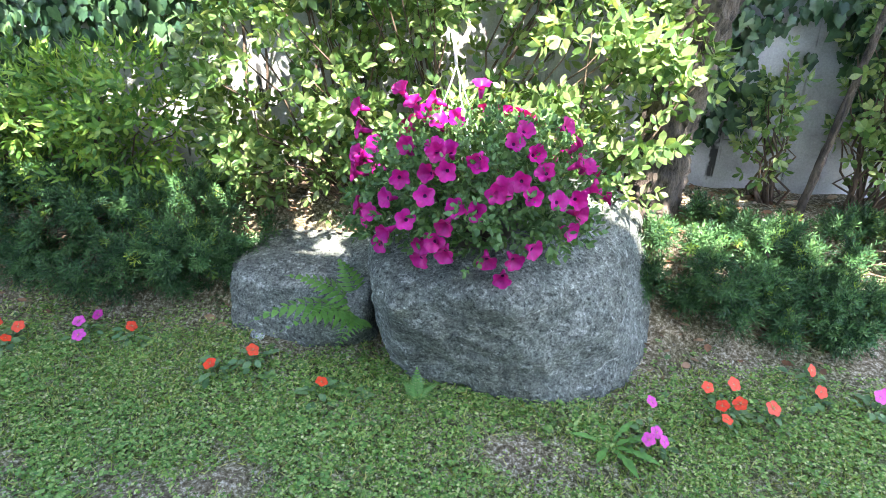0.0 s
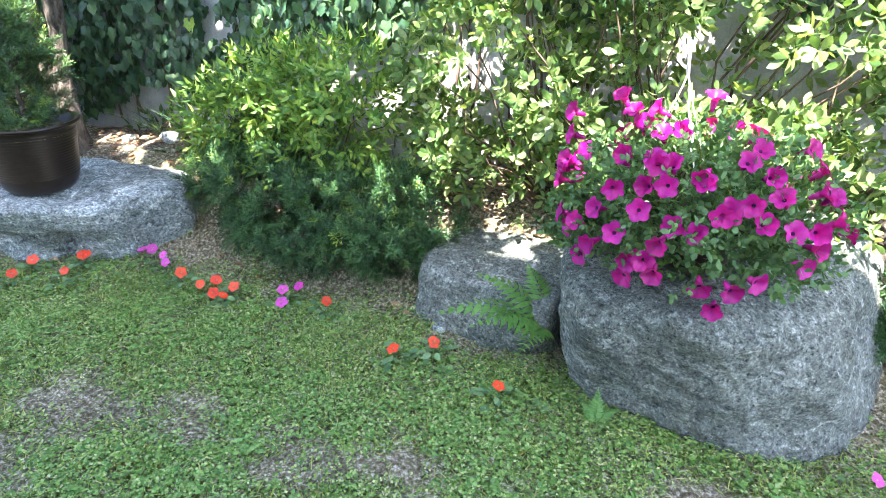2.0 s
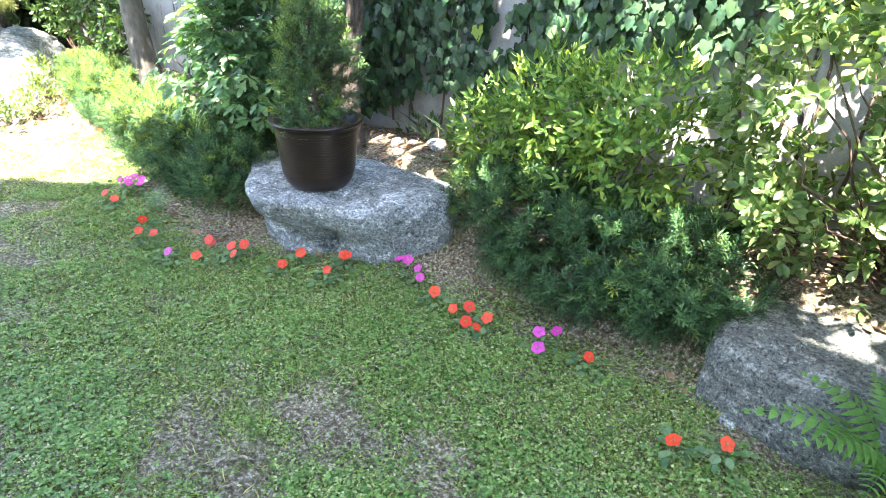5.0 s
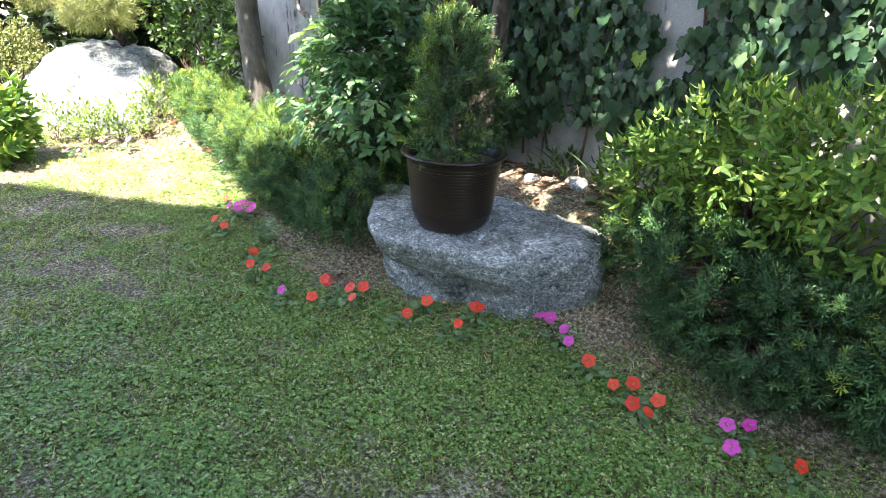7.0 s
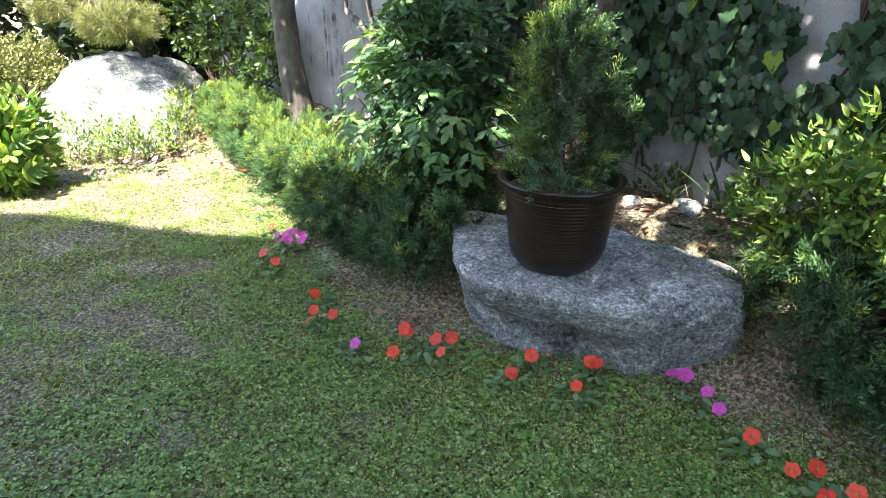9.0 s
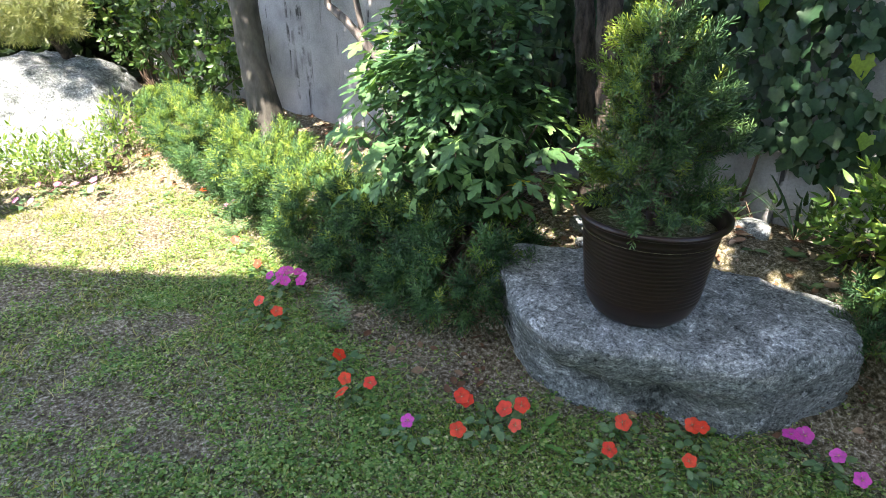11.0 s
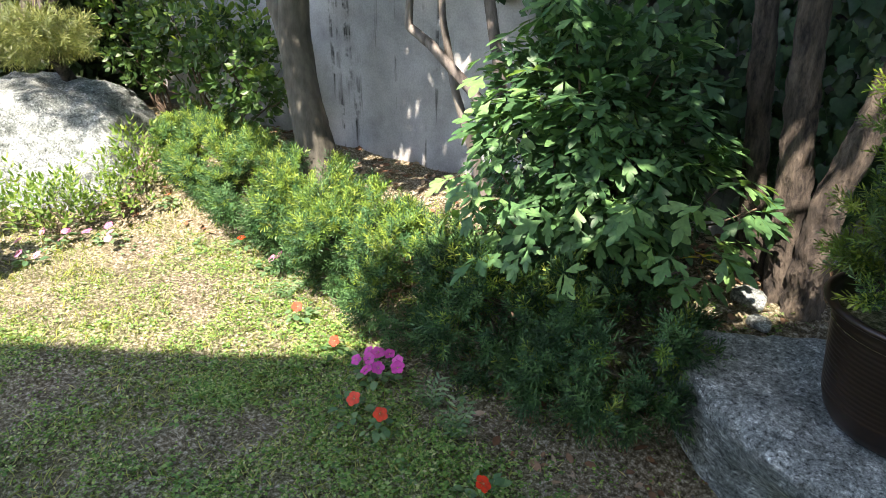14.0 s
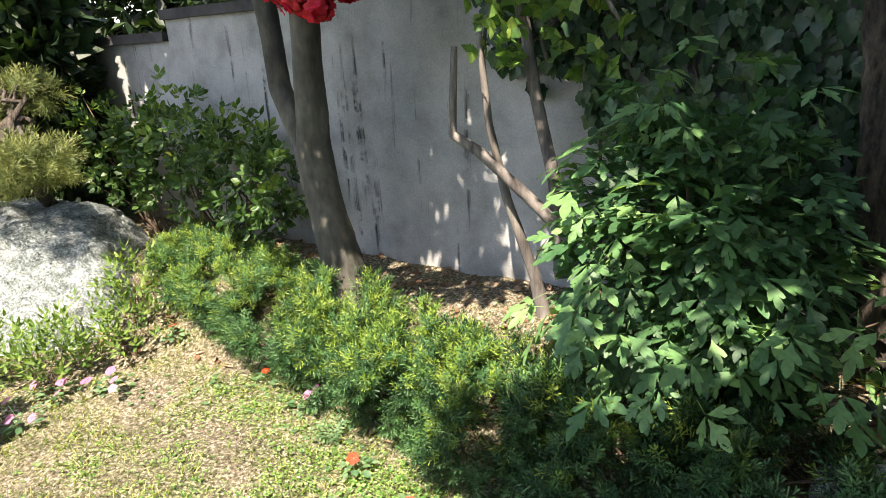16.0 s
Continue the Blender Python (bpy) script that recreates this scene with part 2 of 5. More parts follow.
MAT = {
    "soil": ground_mat(),
    "wall": wall_mat(),
    "coping": plain_mat("dark_coping", (0.03, 0.03, 0.03), (0.07, 0.07, 0.07), 12),
    "house": plain_mat("cream_render", (0.72, 0.70, 0.65), (0.82, 0.80, 0.75), 8),
    "roof": plain_mat("roof_tile", (0.12, 0.08, 0.06), (0.2, 0.13, 0.1), 10),
    "rock": rock_mat("gneiss", (0.052, 0.062, 0.053), (0.115, 0.133, 0.118), (0.20, 0.222, 0.203), 8, (0.2, 1.35, 0.35)),
    "rock_pale": rock_mat("pale_granite", (0.075, 0.092, 0.088), (0.19, 0.22, 0.213), (0.37, 0.41, 0.40), 9),
    "pot": plain_mat("brown_plastic", (0.013, 0.0075, 0.005), (0.022, 0.013, 0.009), 6, rough=0.32, bmp=0.05, dist=0.001, spec=0.35),
    "bark": bark_mat("rough_bark", (0.010, 0.008, 0.006), (0.155, 0.128, 0.098), 34, (1, 1, 0.3), 0.035),
    "smooth_bark": bark_mat("smooth_bark", (0.035, 0.036, 0.028), (0.125, 0.122, 0.10), 9, (1, 1, 0.35), 0.006),
    "dead_bark": bark_mat("bleached_bark", (0.06, 0.053, 0.045), (0.25, 0.23, 0.205), 16, (1, 1, 0.2), 0.008),
    "twig": bark_mat("twig", (0.05, 0.035, 0.022), (0.14, 0.10, 0.07), 30, (1, 1, 0.3), 0.003),
    "yew": leaf_mat("yew_needles", [(0.014, 0.056, 0.020), (0.030, 0.10, 0.034), (0.056, 0.155, 0.05), (0.11, 0.24, 0.08)], 0.55, 0.15, glow=1.3),
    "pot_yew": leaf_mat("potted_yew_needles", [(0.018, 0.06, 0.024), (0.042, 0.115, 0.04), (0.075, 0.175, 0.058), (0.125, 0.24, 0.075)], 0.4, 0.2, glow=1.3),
    # yellow new growth, its brightness also standing in for sun on the needles
    "yew_tip": leaf_mat("yew_new_sunlit_needles", [(0.09, 0.19, 0.035), (0.17, 0.29, 0.045), (0.30, 0.40, 0.07)], 0.4, 0.25, glow=1.4),
    "azalea": leaf_mat("azalea_leaf", [(0.045, 0.11, 0.03), (0.09, 0.175, 0.05), (0.15, 0.245, 0.085), (0.25, 0.32, 0.13)], 0.32, 0.35),
    "spirea": leaf_mat("spirea_leaf", [(0.045, 0.125, 0.025), (0.085, 0.20, 0.04), (0.15, 0.28, 0.055), (0.26, 0.37, 0.075)], 0.5, 0.35),
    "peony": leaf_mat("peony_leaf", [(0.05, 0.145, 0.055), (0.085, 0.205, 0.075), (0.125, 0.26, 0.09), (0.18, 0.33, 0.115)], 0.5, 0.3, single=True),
    # darker copy of the peony leaf: the bush's inner shade put into colour
    "peony_in": leaf_mat("peony_shaded_leaf", [(0.026, 0.085, 0.033), (0.06, 0.15, 0.055)], 0.5, 0.3),
    "yellow_leaf": leaf_mat("yellowed_leaf", [(0.42, 0.40, 0.03), (0.5, 0.42, 0.05)], 0.5, 0.4, single=True),
    "ivy": leaf_mat("ivy_leaf", [(0.022, 0.066, 0.03), (0.036, 0.098, 0.042), (0.058, 0.135, 0.053), (0.09, 0.18, 0.068)], 0.38, 0.25, single=True),
    "ivy_in": leaf_mat("ivy_back_leaf", [(0.018, 0.058, 0.03), (0.034, 0.09, 0.042), (0.07, 0.14, 0.06)], 0.4, 0.25),
    # bright copy of the ivy leaf, sunlight put into the colour
    "ivy_lit": leaf_mat("ivy_sunlit_leaf", [(0.16, 0.30, 0.03), (0.25, 0.38, 0.04)], 0.45, 0.45, single=True),
    "fern": leaf_mat("fern_frond", [(0.08, 0.22, 0.05), (0.12, 0.28, 0.07)], 0.5, 0.35),
    "petunia_leaf": leaf_mat("petunia_leaf", [(0.04, 0.105, 0.035), (0.07, 0.16, 0.055), (0.105, 0.21, 0.075)], 0.55, 0.3),
    "impatiens_leaf": leaf_mat("impatiens_leaf", [(0.06, 0.14, 0.06), (0.11, 0.21, 0.09), (0.19, 0.29, 0.15)], 0.5, 0.3),
    "lawn": leaf_mat("lawn_leaf", [(0.08, 0.16, 0.027), (0.15, 0.26, 0.05), (0.25, 0.35, 0.08), (0.38, 0.44, 0.14), (0.60, 0.56, 0.30)], 0.55, 0.35),
    "turf": leaf_mat("turf_leaf", [(0.042, 0.115, 0.02), (0.095, 0.215, 0.036), (0.16, 0.30, 0.058), (0.26, 0.39, 0.11), (0.48, 0.50, 0.28)], 0.55, 0.3),
    "clover": leaf_mat("clover_leaf", [(0.05, 0.145, 0.032), (0.10, 0.235, 0.055), (0.175, 0.32, 0.09), (0.29, 0.42, 0.16)], 0.5, 0.35),
    "tree_leaf": leaf_mat("tree_leaf", [(0.025, 0.07, 0.02), (0.045, 0.11, 0.028), (0.08, 0.155, 0.04)], 0.45, 0.3),
    "dark_leaf": leaf_mat("conifer_leaf", [(0.008, 0.022, 0.008), (0.015, 0.04, 0.012), (0.03, 0.06, 0.015)], 0.5, 0.15),
    "pine": leaf_mat("pine_needles", [(0.06, 0.09, 0.025), (0.13, 0.17, 0.05), (0.24, 0.27, 0.09)], 0.45, 0.2),
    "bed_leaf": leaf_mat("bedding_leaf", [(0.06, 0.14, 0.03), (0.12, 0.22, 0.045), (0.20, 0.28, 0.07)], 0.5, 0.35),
    "litter": leaf_mat("dead_leaf", [(0.10, 0.05, 0.025), (0.20, 0.11, 0.06), (0.32, 0.22, 0.14), (0.42, 0.34, 0.25)], 0.8, 0.15, glow=1.0),
    "gravel": leaf_mat("pebbles", [(0.11, 0.10, 0.085), (0.24, 0.22, 0.19), (0.45, 0.425, 0.38)], 0.8, 0.0),
    "magenta": leaf_mat("petunia_petal", [(0.34, 0.004, 0.17), (0.46, 0.008, 0.26), (0.42, 0.007, 0.20)], 0.5, 0.35, single=True, glow=1.1),
    "throat": leaf_mat("petunia_throat", [(0.05, 0.002, 0.05), (0.09, 0.004, 0.08)], 0.6, 0.1, single=True),
    "red": leaf_mat("scarlet_petal", [(0.62, 0.035, 0.010), (0.70, 0.06, 0.016), (0.66, 0.075, 0.03)], 0.5, 0.3, single=True, glow=1.1),
    "pink": leaf_mat("pink_petal", [(0.50, 0.03, 0.30), (0.58, 0.08, 0.40), (0.52, 0.05, 0.34)], 0.5, 0.3, single=True, glow=1.1),
    "pale_pink": leaf_mat("pale_pink_petal", [(0.50, 0.16, 0.31), (0.55, 0.24, 0.38)], 0.5, 0.3, single=True, glow=1.1),
    "crimson": leaf_mat("crimson_petal", [(0.55, 0.008, 0.02), (0.70, 0.015, 0.04), (0.6, 0.01, 0.06)], 0.5, 0.3, glow=1.1),
    "eye": plain_mat("flower_eye", (0.5, 0.25, 0.12), (0.6, 0.35, 0.2), 40),
    "wire": plain_mat("white_wire", (0.62, 0.64, 0.62), (0.75, 0.77, 0.75), 30, rough=0.4, bmp=0.02),
    "moss": leaf_mat("moss", [(0.05, 0.11, 0.02), (0.10, 0.17, 0.03)], 0.8, 0.2),
}


# ---- mesh tools ----
rng = np.random.default_rng(7)


class Bag:
    """Collects vertices and faces, and makes one mesh of them."""

    def __init__(self):
        self.v, self.loops, self.totals, self.m, self.count = [], [], [], [], 0

    def many(self, tmpl, rot, pos, mi=0):
        """Copies of a template (vertices, faces), turned by rot (k,3,3) and moved to pos (k,3)."""
        tv, tf = tmpl
        k, nv = len(pos), len(tv)
        if k == 0:
            return self
        self.v.append((np.einsum("kij,nj->kni", rot, tv) + np.asarray(pos)[:, None, :]).reshape(-1, 3))
        lo = np.concatenate([np.asarray(f) for f in tf])
        self.loops.append((lo[None, :] + (np.arange(k) * nv)[:, None] + self.count).ravel())
        self.totals.append(np.tile([len(f) for f in tf], k))
        self.m.append(np.full(k * len(tf), mi))
        self.count += k * nv
        return self

    def add(self, tmpl, m=None, mi=0):
        m = np.eye(4) if m is None else np.array(m)
        return self.many(tmpl, m[None, :3, :3], m[None, :3, 3], mi)

    def mesh(self, name, mats, smooth=True):
        me = bpy.data.meshes.new(name)
        v = np.concatenate(self.v)
        lo, tot = np.concatenate(self.loops).astype(np.int32), np.concatenate(self.totals).astype(np.int32)
        me.vertices.add(len(v))
        me.vertices.foreach_set("co", v.astype(np.float32).ravel())
        me.loops.add(len(lo))
        me.loops.foreach_set("vertex_index", lo)
        me.polygons.add(len(tot))
        me.polygons.foreach_set("loop_start", np.concatenate([[0], np.cumsum(tot)[:-1]]).astype(np.int32))
        me.polygons.foreach_set("material_index", np.concatenate(self.m).astype(np.int32))
        me.polygons.foreach_set("use_smooth", np.full(len(tot), smooth))
        for x in mats if isinstance(mats, (list, tuple)) else [mats]:
            me.materials.append(MAT[x])
        me.update(calc_edges=True)
        me.validate()
        return me


def thing(name, label, category, at=(0, 0, 0), group="", kind=""):
    """An empty that carries the parts of a thing."""
    ob = new(name)
    ob.location = at
    ob.empty_display_size = 0.1
    return tagged(ob, label, category, group, kind)


def part(name, data, parent, label="", m=None):
    """A mesh (or a bag with its materials) as one part under parent, in the parent's space."""
    ob = new(name, data)
    ob.parent = parent
    if m is not None:
        ob.matrix_basis = m
    return tagged(ob, label) if label else ob


def unit(a):
    a = np.asarray(a, float)
    return a / np.maximum(np.linalg.norm(a, axis=-1, keepdims=True), 1e-9)


def frames(tip, normal, size):
    """Rotations whose y axis is tip and whose z axis leans to normal, scaled by size."""
    y = unit(tip)
    x = unit(np.cross(y, normal))
    z = np.cross(x, y)
    return np.stack([x, y, z], axis=-1) * np.asarray(size).reshape(-1, 1, 1)


def jit(k, s):
    return rng.normal(0, s, (k, 3))


def blade(length, width, seg=3, fold=0.2, droop=0.25, peak=0.45):
    """A leaf along +y with a folded midrib that droops towards its tip."""
    v, f = [(0, 0, 0)], []
    for i in range(1, seg):
        t = i / seg
        w = width / 2 * (math.sin(math.pi * t ** (math.log(0.5) / math.log(peak)))) ** 0.8
        z = -droop * length * t * t
        v += [(-w, t * length, z + fold * w), (0, t * length, z), (w, t * length, z + fold * w)]
    v.append((0, length, -droop * length))
    f += [(0, 2, 1), (0, 3, 2)]
    for i in range(seg - 2):
        a = 1 + 3 * i
        f += [(a, a + 1, a + 4, a + 3), (a + 1, a + 2, a + 5, a + 4)]
    a, e = 1 + 3 * (seg - 2), len(v) - 1
    f += [(a, a + 1, e), (a + 1, a + 2, e)]
    return np.array(v, float), f


def outline_leaf(pts, cup=0.15, base=(0, 0)):
    """A leaf from a half outline (x >= 0, from base to tip), mirrored, fanned from its midrib."""
    right = [(x, y) for x, y in pts]
    tip = right[-1]
    v = [(base[0], base[1], 0.0)]
    ring = right + [(-x, y) for x, y in reversed(right[:-1])]
    mid = (0, tip[1] * 0.45, 0.0)
    v.append(mid)
    for x, y in ring:
        v.append((x, y, cup * abs(x) - 0.25 * cup * y * y / max(tip[1], 1e-6) * 2))
    k = len(ring)
    f = [(1, 0, 2)] + [(1, 2 + i, 3 + i) for i in range(k - 1)] + [(1, k + 1, 0)]
    return np.array(v, float), f


def join_tmpl(items):
    """One template out of several (template, 4x4)."""
    v, f, c = [], [], 0
    for (tv, tf), m in items:
        a = np.array(m)
        v.append(tv @ a[:3, :3].T + a[:3, 3])
        f += [tuple(i + c for i in q) for q in tf]
        c += len(tv)
    return np.concatenate(v), f


def tube(points, radii, sides=6, cap=True):
    """A tapered tube along points."""
    p = np.asarray(points, float)
    radii = np.broadcast_to(radii, (len(p),))
    t = unit(np.gradient(p, axis=0))
    ref = np.array([0.0, 0.0, 1.0]) if abs(t[0][2]) < 0.9 else np.array([1.0, 0.0, 0.0])
    v, f = [], []
    for i in range(len(p)):
        x = unit(np.cross(t[i], ref))
        ref = np.cross(x, t[i])
        for j in range(sides):
            a = 2 * math.pi * j / sides
            v.append(p[i] + radii[i] * (math.cos(a) * x + math.sin(a) * ref))
    for i in range(len(p) - 1):
        for j in range(sides):
            a, b = i * sides + j, i * sides + (j + 1) % sides
            f.append((a, b, b + sides, a + sides))
    if cap:
        f.append(tuple(range(sides))[::-1])
        f.append(tuple(range((len(p) - 1) * sides, len(p) * sides)))
    return np.array(v), f


def bend(a, b, k=7, sag=0.0, wob=0.03):
    """A wobbly line of k points from a to b."""
    a, b = np.asarray(a, float), np.asarray(b, float)
    t = np.linspace(0, 1, k)[:, None]
    w = jit(k, wob) * np.sin(math.pi * t)
    return a + (b - a) * t + w + np.array([0, 0, sag]) * np.sin(math.pi * t)


def lathe(profile, sides=48):
    """A turned body from (radius, height) pairs."""
    v, f = [], []
    for r, z in profile:
        for j in range(sides):
            a = 2 * math.pi * j / sides
            v.append((r * math.cos(a), r * math.sin(a), z))
    for i in range(len(profile) - 1):
        for j in range(sides):
            a, b = i * sides + j, i * sides + (j + 1) % sides
            f.append((a, b, b + sides, a + sides))
    return np.array(v), f


def box(x0, x1, y0, y1, z0, z1):
    v = [(x, y, z) for z in (z0, z1) for y in (y0, y1) for x in (x0, x1)]
    return np.array(v, float), [(0, 2, 3, 1), (4, 5, 7, 6), (0, 1, 5, 4), (2, 6, 7, 3), (0, 4, 6, 2), (1, 3, 7, 5)]


def prism(ring, z0, z1):
    k = len(ring)
    v = [(x, y, z0) for x, y in ring] + [(x, y, z1) for x, y in ring]
    f = [tuple(range(k))[::-1], tuple(range(k, 2 * k))] + [(i, (i + 1) % k, k + (i + 1) % k, k + i) for i in range(k)]
    return np.array(v, float), f


# ---- the plan ----
ROW_X = [-9, -6.2, -5.6, -5.0, -4.2, -3.65, -3.3, -2.7, -2.4, -2.0, -1.5, -1.0, -0.5, 0.0, 0.5, 1.2, 1.6, 2.1, 2.6, 4]
ROW_Y = [-1.1, -0.95, -0.6, -0.2, -0.4, -0.5, -0.7, -0.7, -0.5, -0.3, 0.0, 0.05, 0.15, 0.05, -0.05, 0.0, 0.0, 0.15, 0.25, 0.3]


def row_y(x):
    return np.interp(x, ROW_X, ROW_Y)


def wall_y(x):
    return 1.24 + 0.1 * np.asarray(x)


def ground_z(x, y):
    x, y = np.asarray(x, float), np.asarray(y, float)
    d = (y - row_y(x)) / (wall_y(x) - row_y(x))
    s = np.clip((d - 0.2) / 0.6, 0, 1)
    near = np.clip((12 - np.abs(x + 1)) / 4, 0, 1) * np.clip((8 - np.abs(y)) / 4, 0, 1)
    w = 0.012 * np.sin(3.1 * x + 1.7 * y) + 0.009 * np.sin(7.3 * y - 4.1 * x) + 0.006 * np.sin(15 * x + 3 * y)
    return (0.42 * s * s * (3 - 2 * s) + w) * near


def fbm(x, y, scale, seed=0.0):
    return np.array([noise.fractal(Vector((a * scale + seed, b * scale, seed)), 1.0, 2.0, 3) for a, b in zip(x, y)])


PATCHES = [(-0.76, -0.69, 0.50, 0.12, 0.32), (-1.05, -1.12, 0.30, 0.13, 0.0), (-3.8, -1.05, 0.34, 0.16, 0.9), (-3.35, -1.35, 0.28, 0.13, 0.9), (-2.95, -1.2, 0.2, 0.09, 0.6), (1.30, -0.2, 0.2, 0.1, 0.0), (0.1, -0.55, 0.25, 0.1, 0.4), (-4.9, -0.6, 0.25, 0.1, 0.7), (-5.3, -0.45, 0.35, 0.1, 0.3)]


def bare(x, y):
    """1 where the soil lies bare, 0 in thick turf."""
    x, y = np.asarray(x, float), np.asarray(y, float)
    b = np.clip((y - row_y(x) - 0.05) / 0.34, 0, 0.86)
    # sparse dry turf, bared further to put the sun's brightness into the colour
    b = np.maximum(b, 0.62 * np.clip((-3.7 - x) / 0.7, 0, 1) * np.clip((8 + x) / 0.5, 0, 1))
    b = np.maximum(b, 0.5 * np.clip((-2.2 - x) / 0.8, 0, 1) * np.clip((-0.72 - y) / 0.3, 0, 1))
    b = np.maximum(b, 0.3 * np.clip((-1.15 - y) / 0.4, 0, 1))
    for px, py, rx, ry, a in PATCHES:
        u = ((x - px) * math.cos(a) + (y - py) * math.sin(a)) / rx
        v = (-(x - px) * math.sin(a) + (y - py) * math.cos(a)) / ry
        w = 0.22 * np.sin(13 * x + 7 * y) + 0.2 * np.sin(29 * y - 17 * x + 1.3) + 0.16 * np.sin(41 * x + 37 * y)
        b = np.maximum(b, np.clip(1.45 - 0.95 * np.sqrt(u * u + v * v) + w, 0, 0.85))
    return b


# ---- ground, wall, house ----
def make_ground():
    gx = np.concatenate([-np.geomspace(400, 9.2, 14), np.arange(-9, 4, 0.05), np.geomspace(4.2, 400, 14)])
    gy = np.concatenate([-np.geomspace(400, 4.2, 14), np.arange(-4, 2.2, 0.05), np.geomspace(2.4, 400, 14)])
    X, Y = np.meshgrid(gx, gy, indexing="ij")
    x, y = X.ravel(), Y.ravel()
    z = ground_z(x, y)
    near = (np.abs(x + 2.5) < 7) & (np.abs(y + 1) < 3.5)
    z[near] += 0.012 * fbm(x[near], y[near], 9.0)
    a, b = X.shape
    i = (np.arange(a - 1)[:, None] * b + np.arange(b - 1)[None, :]).ravel()
    bag = Bag()
    bag.v.append(np.stack([x, y, z], 1))
    bag.loops.append(np.stack([i, i + b, i + b + 1, i + 1], 1).ravel())
    bag.totals.append(np.full(len(i), 4))
    bag.m.append(np.zeros(len(i)))
    me = bag.mesh("ground", "soil")
    mask = bare(x, y)
    mask[near] = np.clip(mask[near] + 0.55 * fbm(x[near], y[near], 2.6, 4.0) + 0.25 * fbm(x[near], y[near], 9, 2.0), 0, 1)
    me.attributes.new("bare", "FLOAT", "POINT").data.foreach_set("value", mask.astype(np.float32))
    tagged(new("ground", me), "garden ground of patchy lawn and brown bed soil", "ground", kind="structure")


def make_wall():
    w = thing("wall_north", "weathered white rendered garden wall with black rain streaks", "wall", kind="structure")
    ang = math.atan(0.1)
    k = math.hypot(1, 0.1)
    base = Matrix.Translation((0, 1.24, 0)) @ Matrix.Rotation(ang, 4, "Z")
    spans = [(-14 * k, -6.7 * k, 1.67), (-6.7 * k, -5.35 * k, 1.80), (-5.35 * k, 8 * k, 2.5)]
    for x0, x1, h in spans:
        part("wall_panel", Bag().add(box(x0, x1, 0, 0.2, -0.3, h)).mesh("wall_panel", "wall", False), w, m=base)
        part("coping", Bag().add(box(x0, x1 - 0.002, -0.04, 0.24, h, h + 0.06)).mesh("coping", "coping", False), w, "dark coping", m=base)


def make_house():
    """An unseen house added behind the walker, shaped so its shade covers the near lawn."""
    # slanted corner and jog are set only by where the shadow edge should fall
    ring = [(-1.17, -2.76), (-4.6, -5.7), (-4.6, -9), (4.8, -9), (4.8, -2.60), (2.05, -2.60), (2.05, -2.76)]
    h = thing("house", "unseen cream two-storey house added to shade the lawn", "house")
    part("wall", Bag().add(prism(ring, -0.2, 6.3)).mesh("wall", "house", False), h)
    part("roof", Bag().add(prism(ring, 6.3, 6.5)).mesh("roof", "roof", False), h, "brown flat roof")


make_ground()
make_wall()
make_house()


# ---- rocks ----
def rock(name, label, centre, faces, mat="rock", edge=9.0, seed=0.0, rough=0.02, dent=None, grain=(0, 0, 1), layers=0.0, sub=6):
    """A boulder bounded by worn faces (normal, distance from its centre), with rounded edges, dents and weathered layers."""
    n = unit([f[:3] for f in faces])
    h = np.array([f[3] for f in faces])
    g = unit(grain)
    bm = bmesh.new()
    bmesh.ops.create_icosphere(bm, subdivisions=sub, radius=1)
    s = Vector((seed, seed * 2, 0))
    for v in bm.verts:
        d = np.array(v.co)
        q = d * (np.sum((np.maximum(n @ d, 0) / h) ** edge)) ** (-1 / edge)
        w = Vector(q)
        if dent:
            for c, r, k in dent:
                w -= v.co * k * math.exp(-(w - Vector(c)).length_squared / (r * r))
        e = rough * 1.5 * noise.fractal(w * 3.0 + s, 0.9, 2.0, 4)
        e += rough * 0.5 * noise.ridged_multi_fractal(w * 7 + s, 1.0, 2.0, 3, 1.0, 2.0)
        e += rough * 0.22 * noise.fractal(w * 24 + s, 0.8, 2.0, 3)
        if layers:
            a = float(g @ np.array(w)) * 46 + 5 * noise.noise(w * 3.2 + s) + 1.5 * noise.noise(w * 11)
            e += layers * (abs(math.sin(a)) - 0.6) * max(0.0, min(1.0, 0.6 + 1.4 * noise.noise(w * 2.4 - s)))
        v.co = w + v.co * e
    for f in bm.faces:
        f.smooth = True
    me = bpy.data.meshes.new(name)
    bm.to_mesh(me)
    bm.free()
    me.materials.append(MAT[mat])
    ob = tagged(new(name, me), label, "rock")
    ob.location = centre
    return ob


rock("boulder", "large grey gneiss boulder standing in the flower bed", (1.09, 0.55, 0.17),
     [(-0.10, -0.10, 1, 0.395), (-0.05, -1, -0.16, 0.475), (-1, -0.15, -0.12, 0.52), (0.95, -0.22, 0.24, 0.535), (0.6, -0.8, 0.05, 0.52), (-0.5, -0.6, -0.62, 0.515), (-0.7, -0.7, -0.1, 0.62), (0, 1, 0.1, 0.42), (0.5, -0.3, 0.75, 0.50), (0, 0, -1, 0.30)],
     edge=11, seed=3.1, rough=0.022, grain=(0.85, -0.35, 0.3), layers=0.006, dent=[((-0.1, -0.46, -0.28), 0.16, 0.03), ((0.30, -0.44, 0.02), 0.12, 0.025)], sub=7)
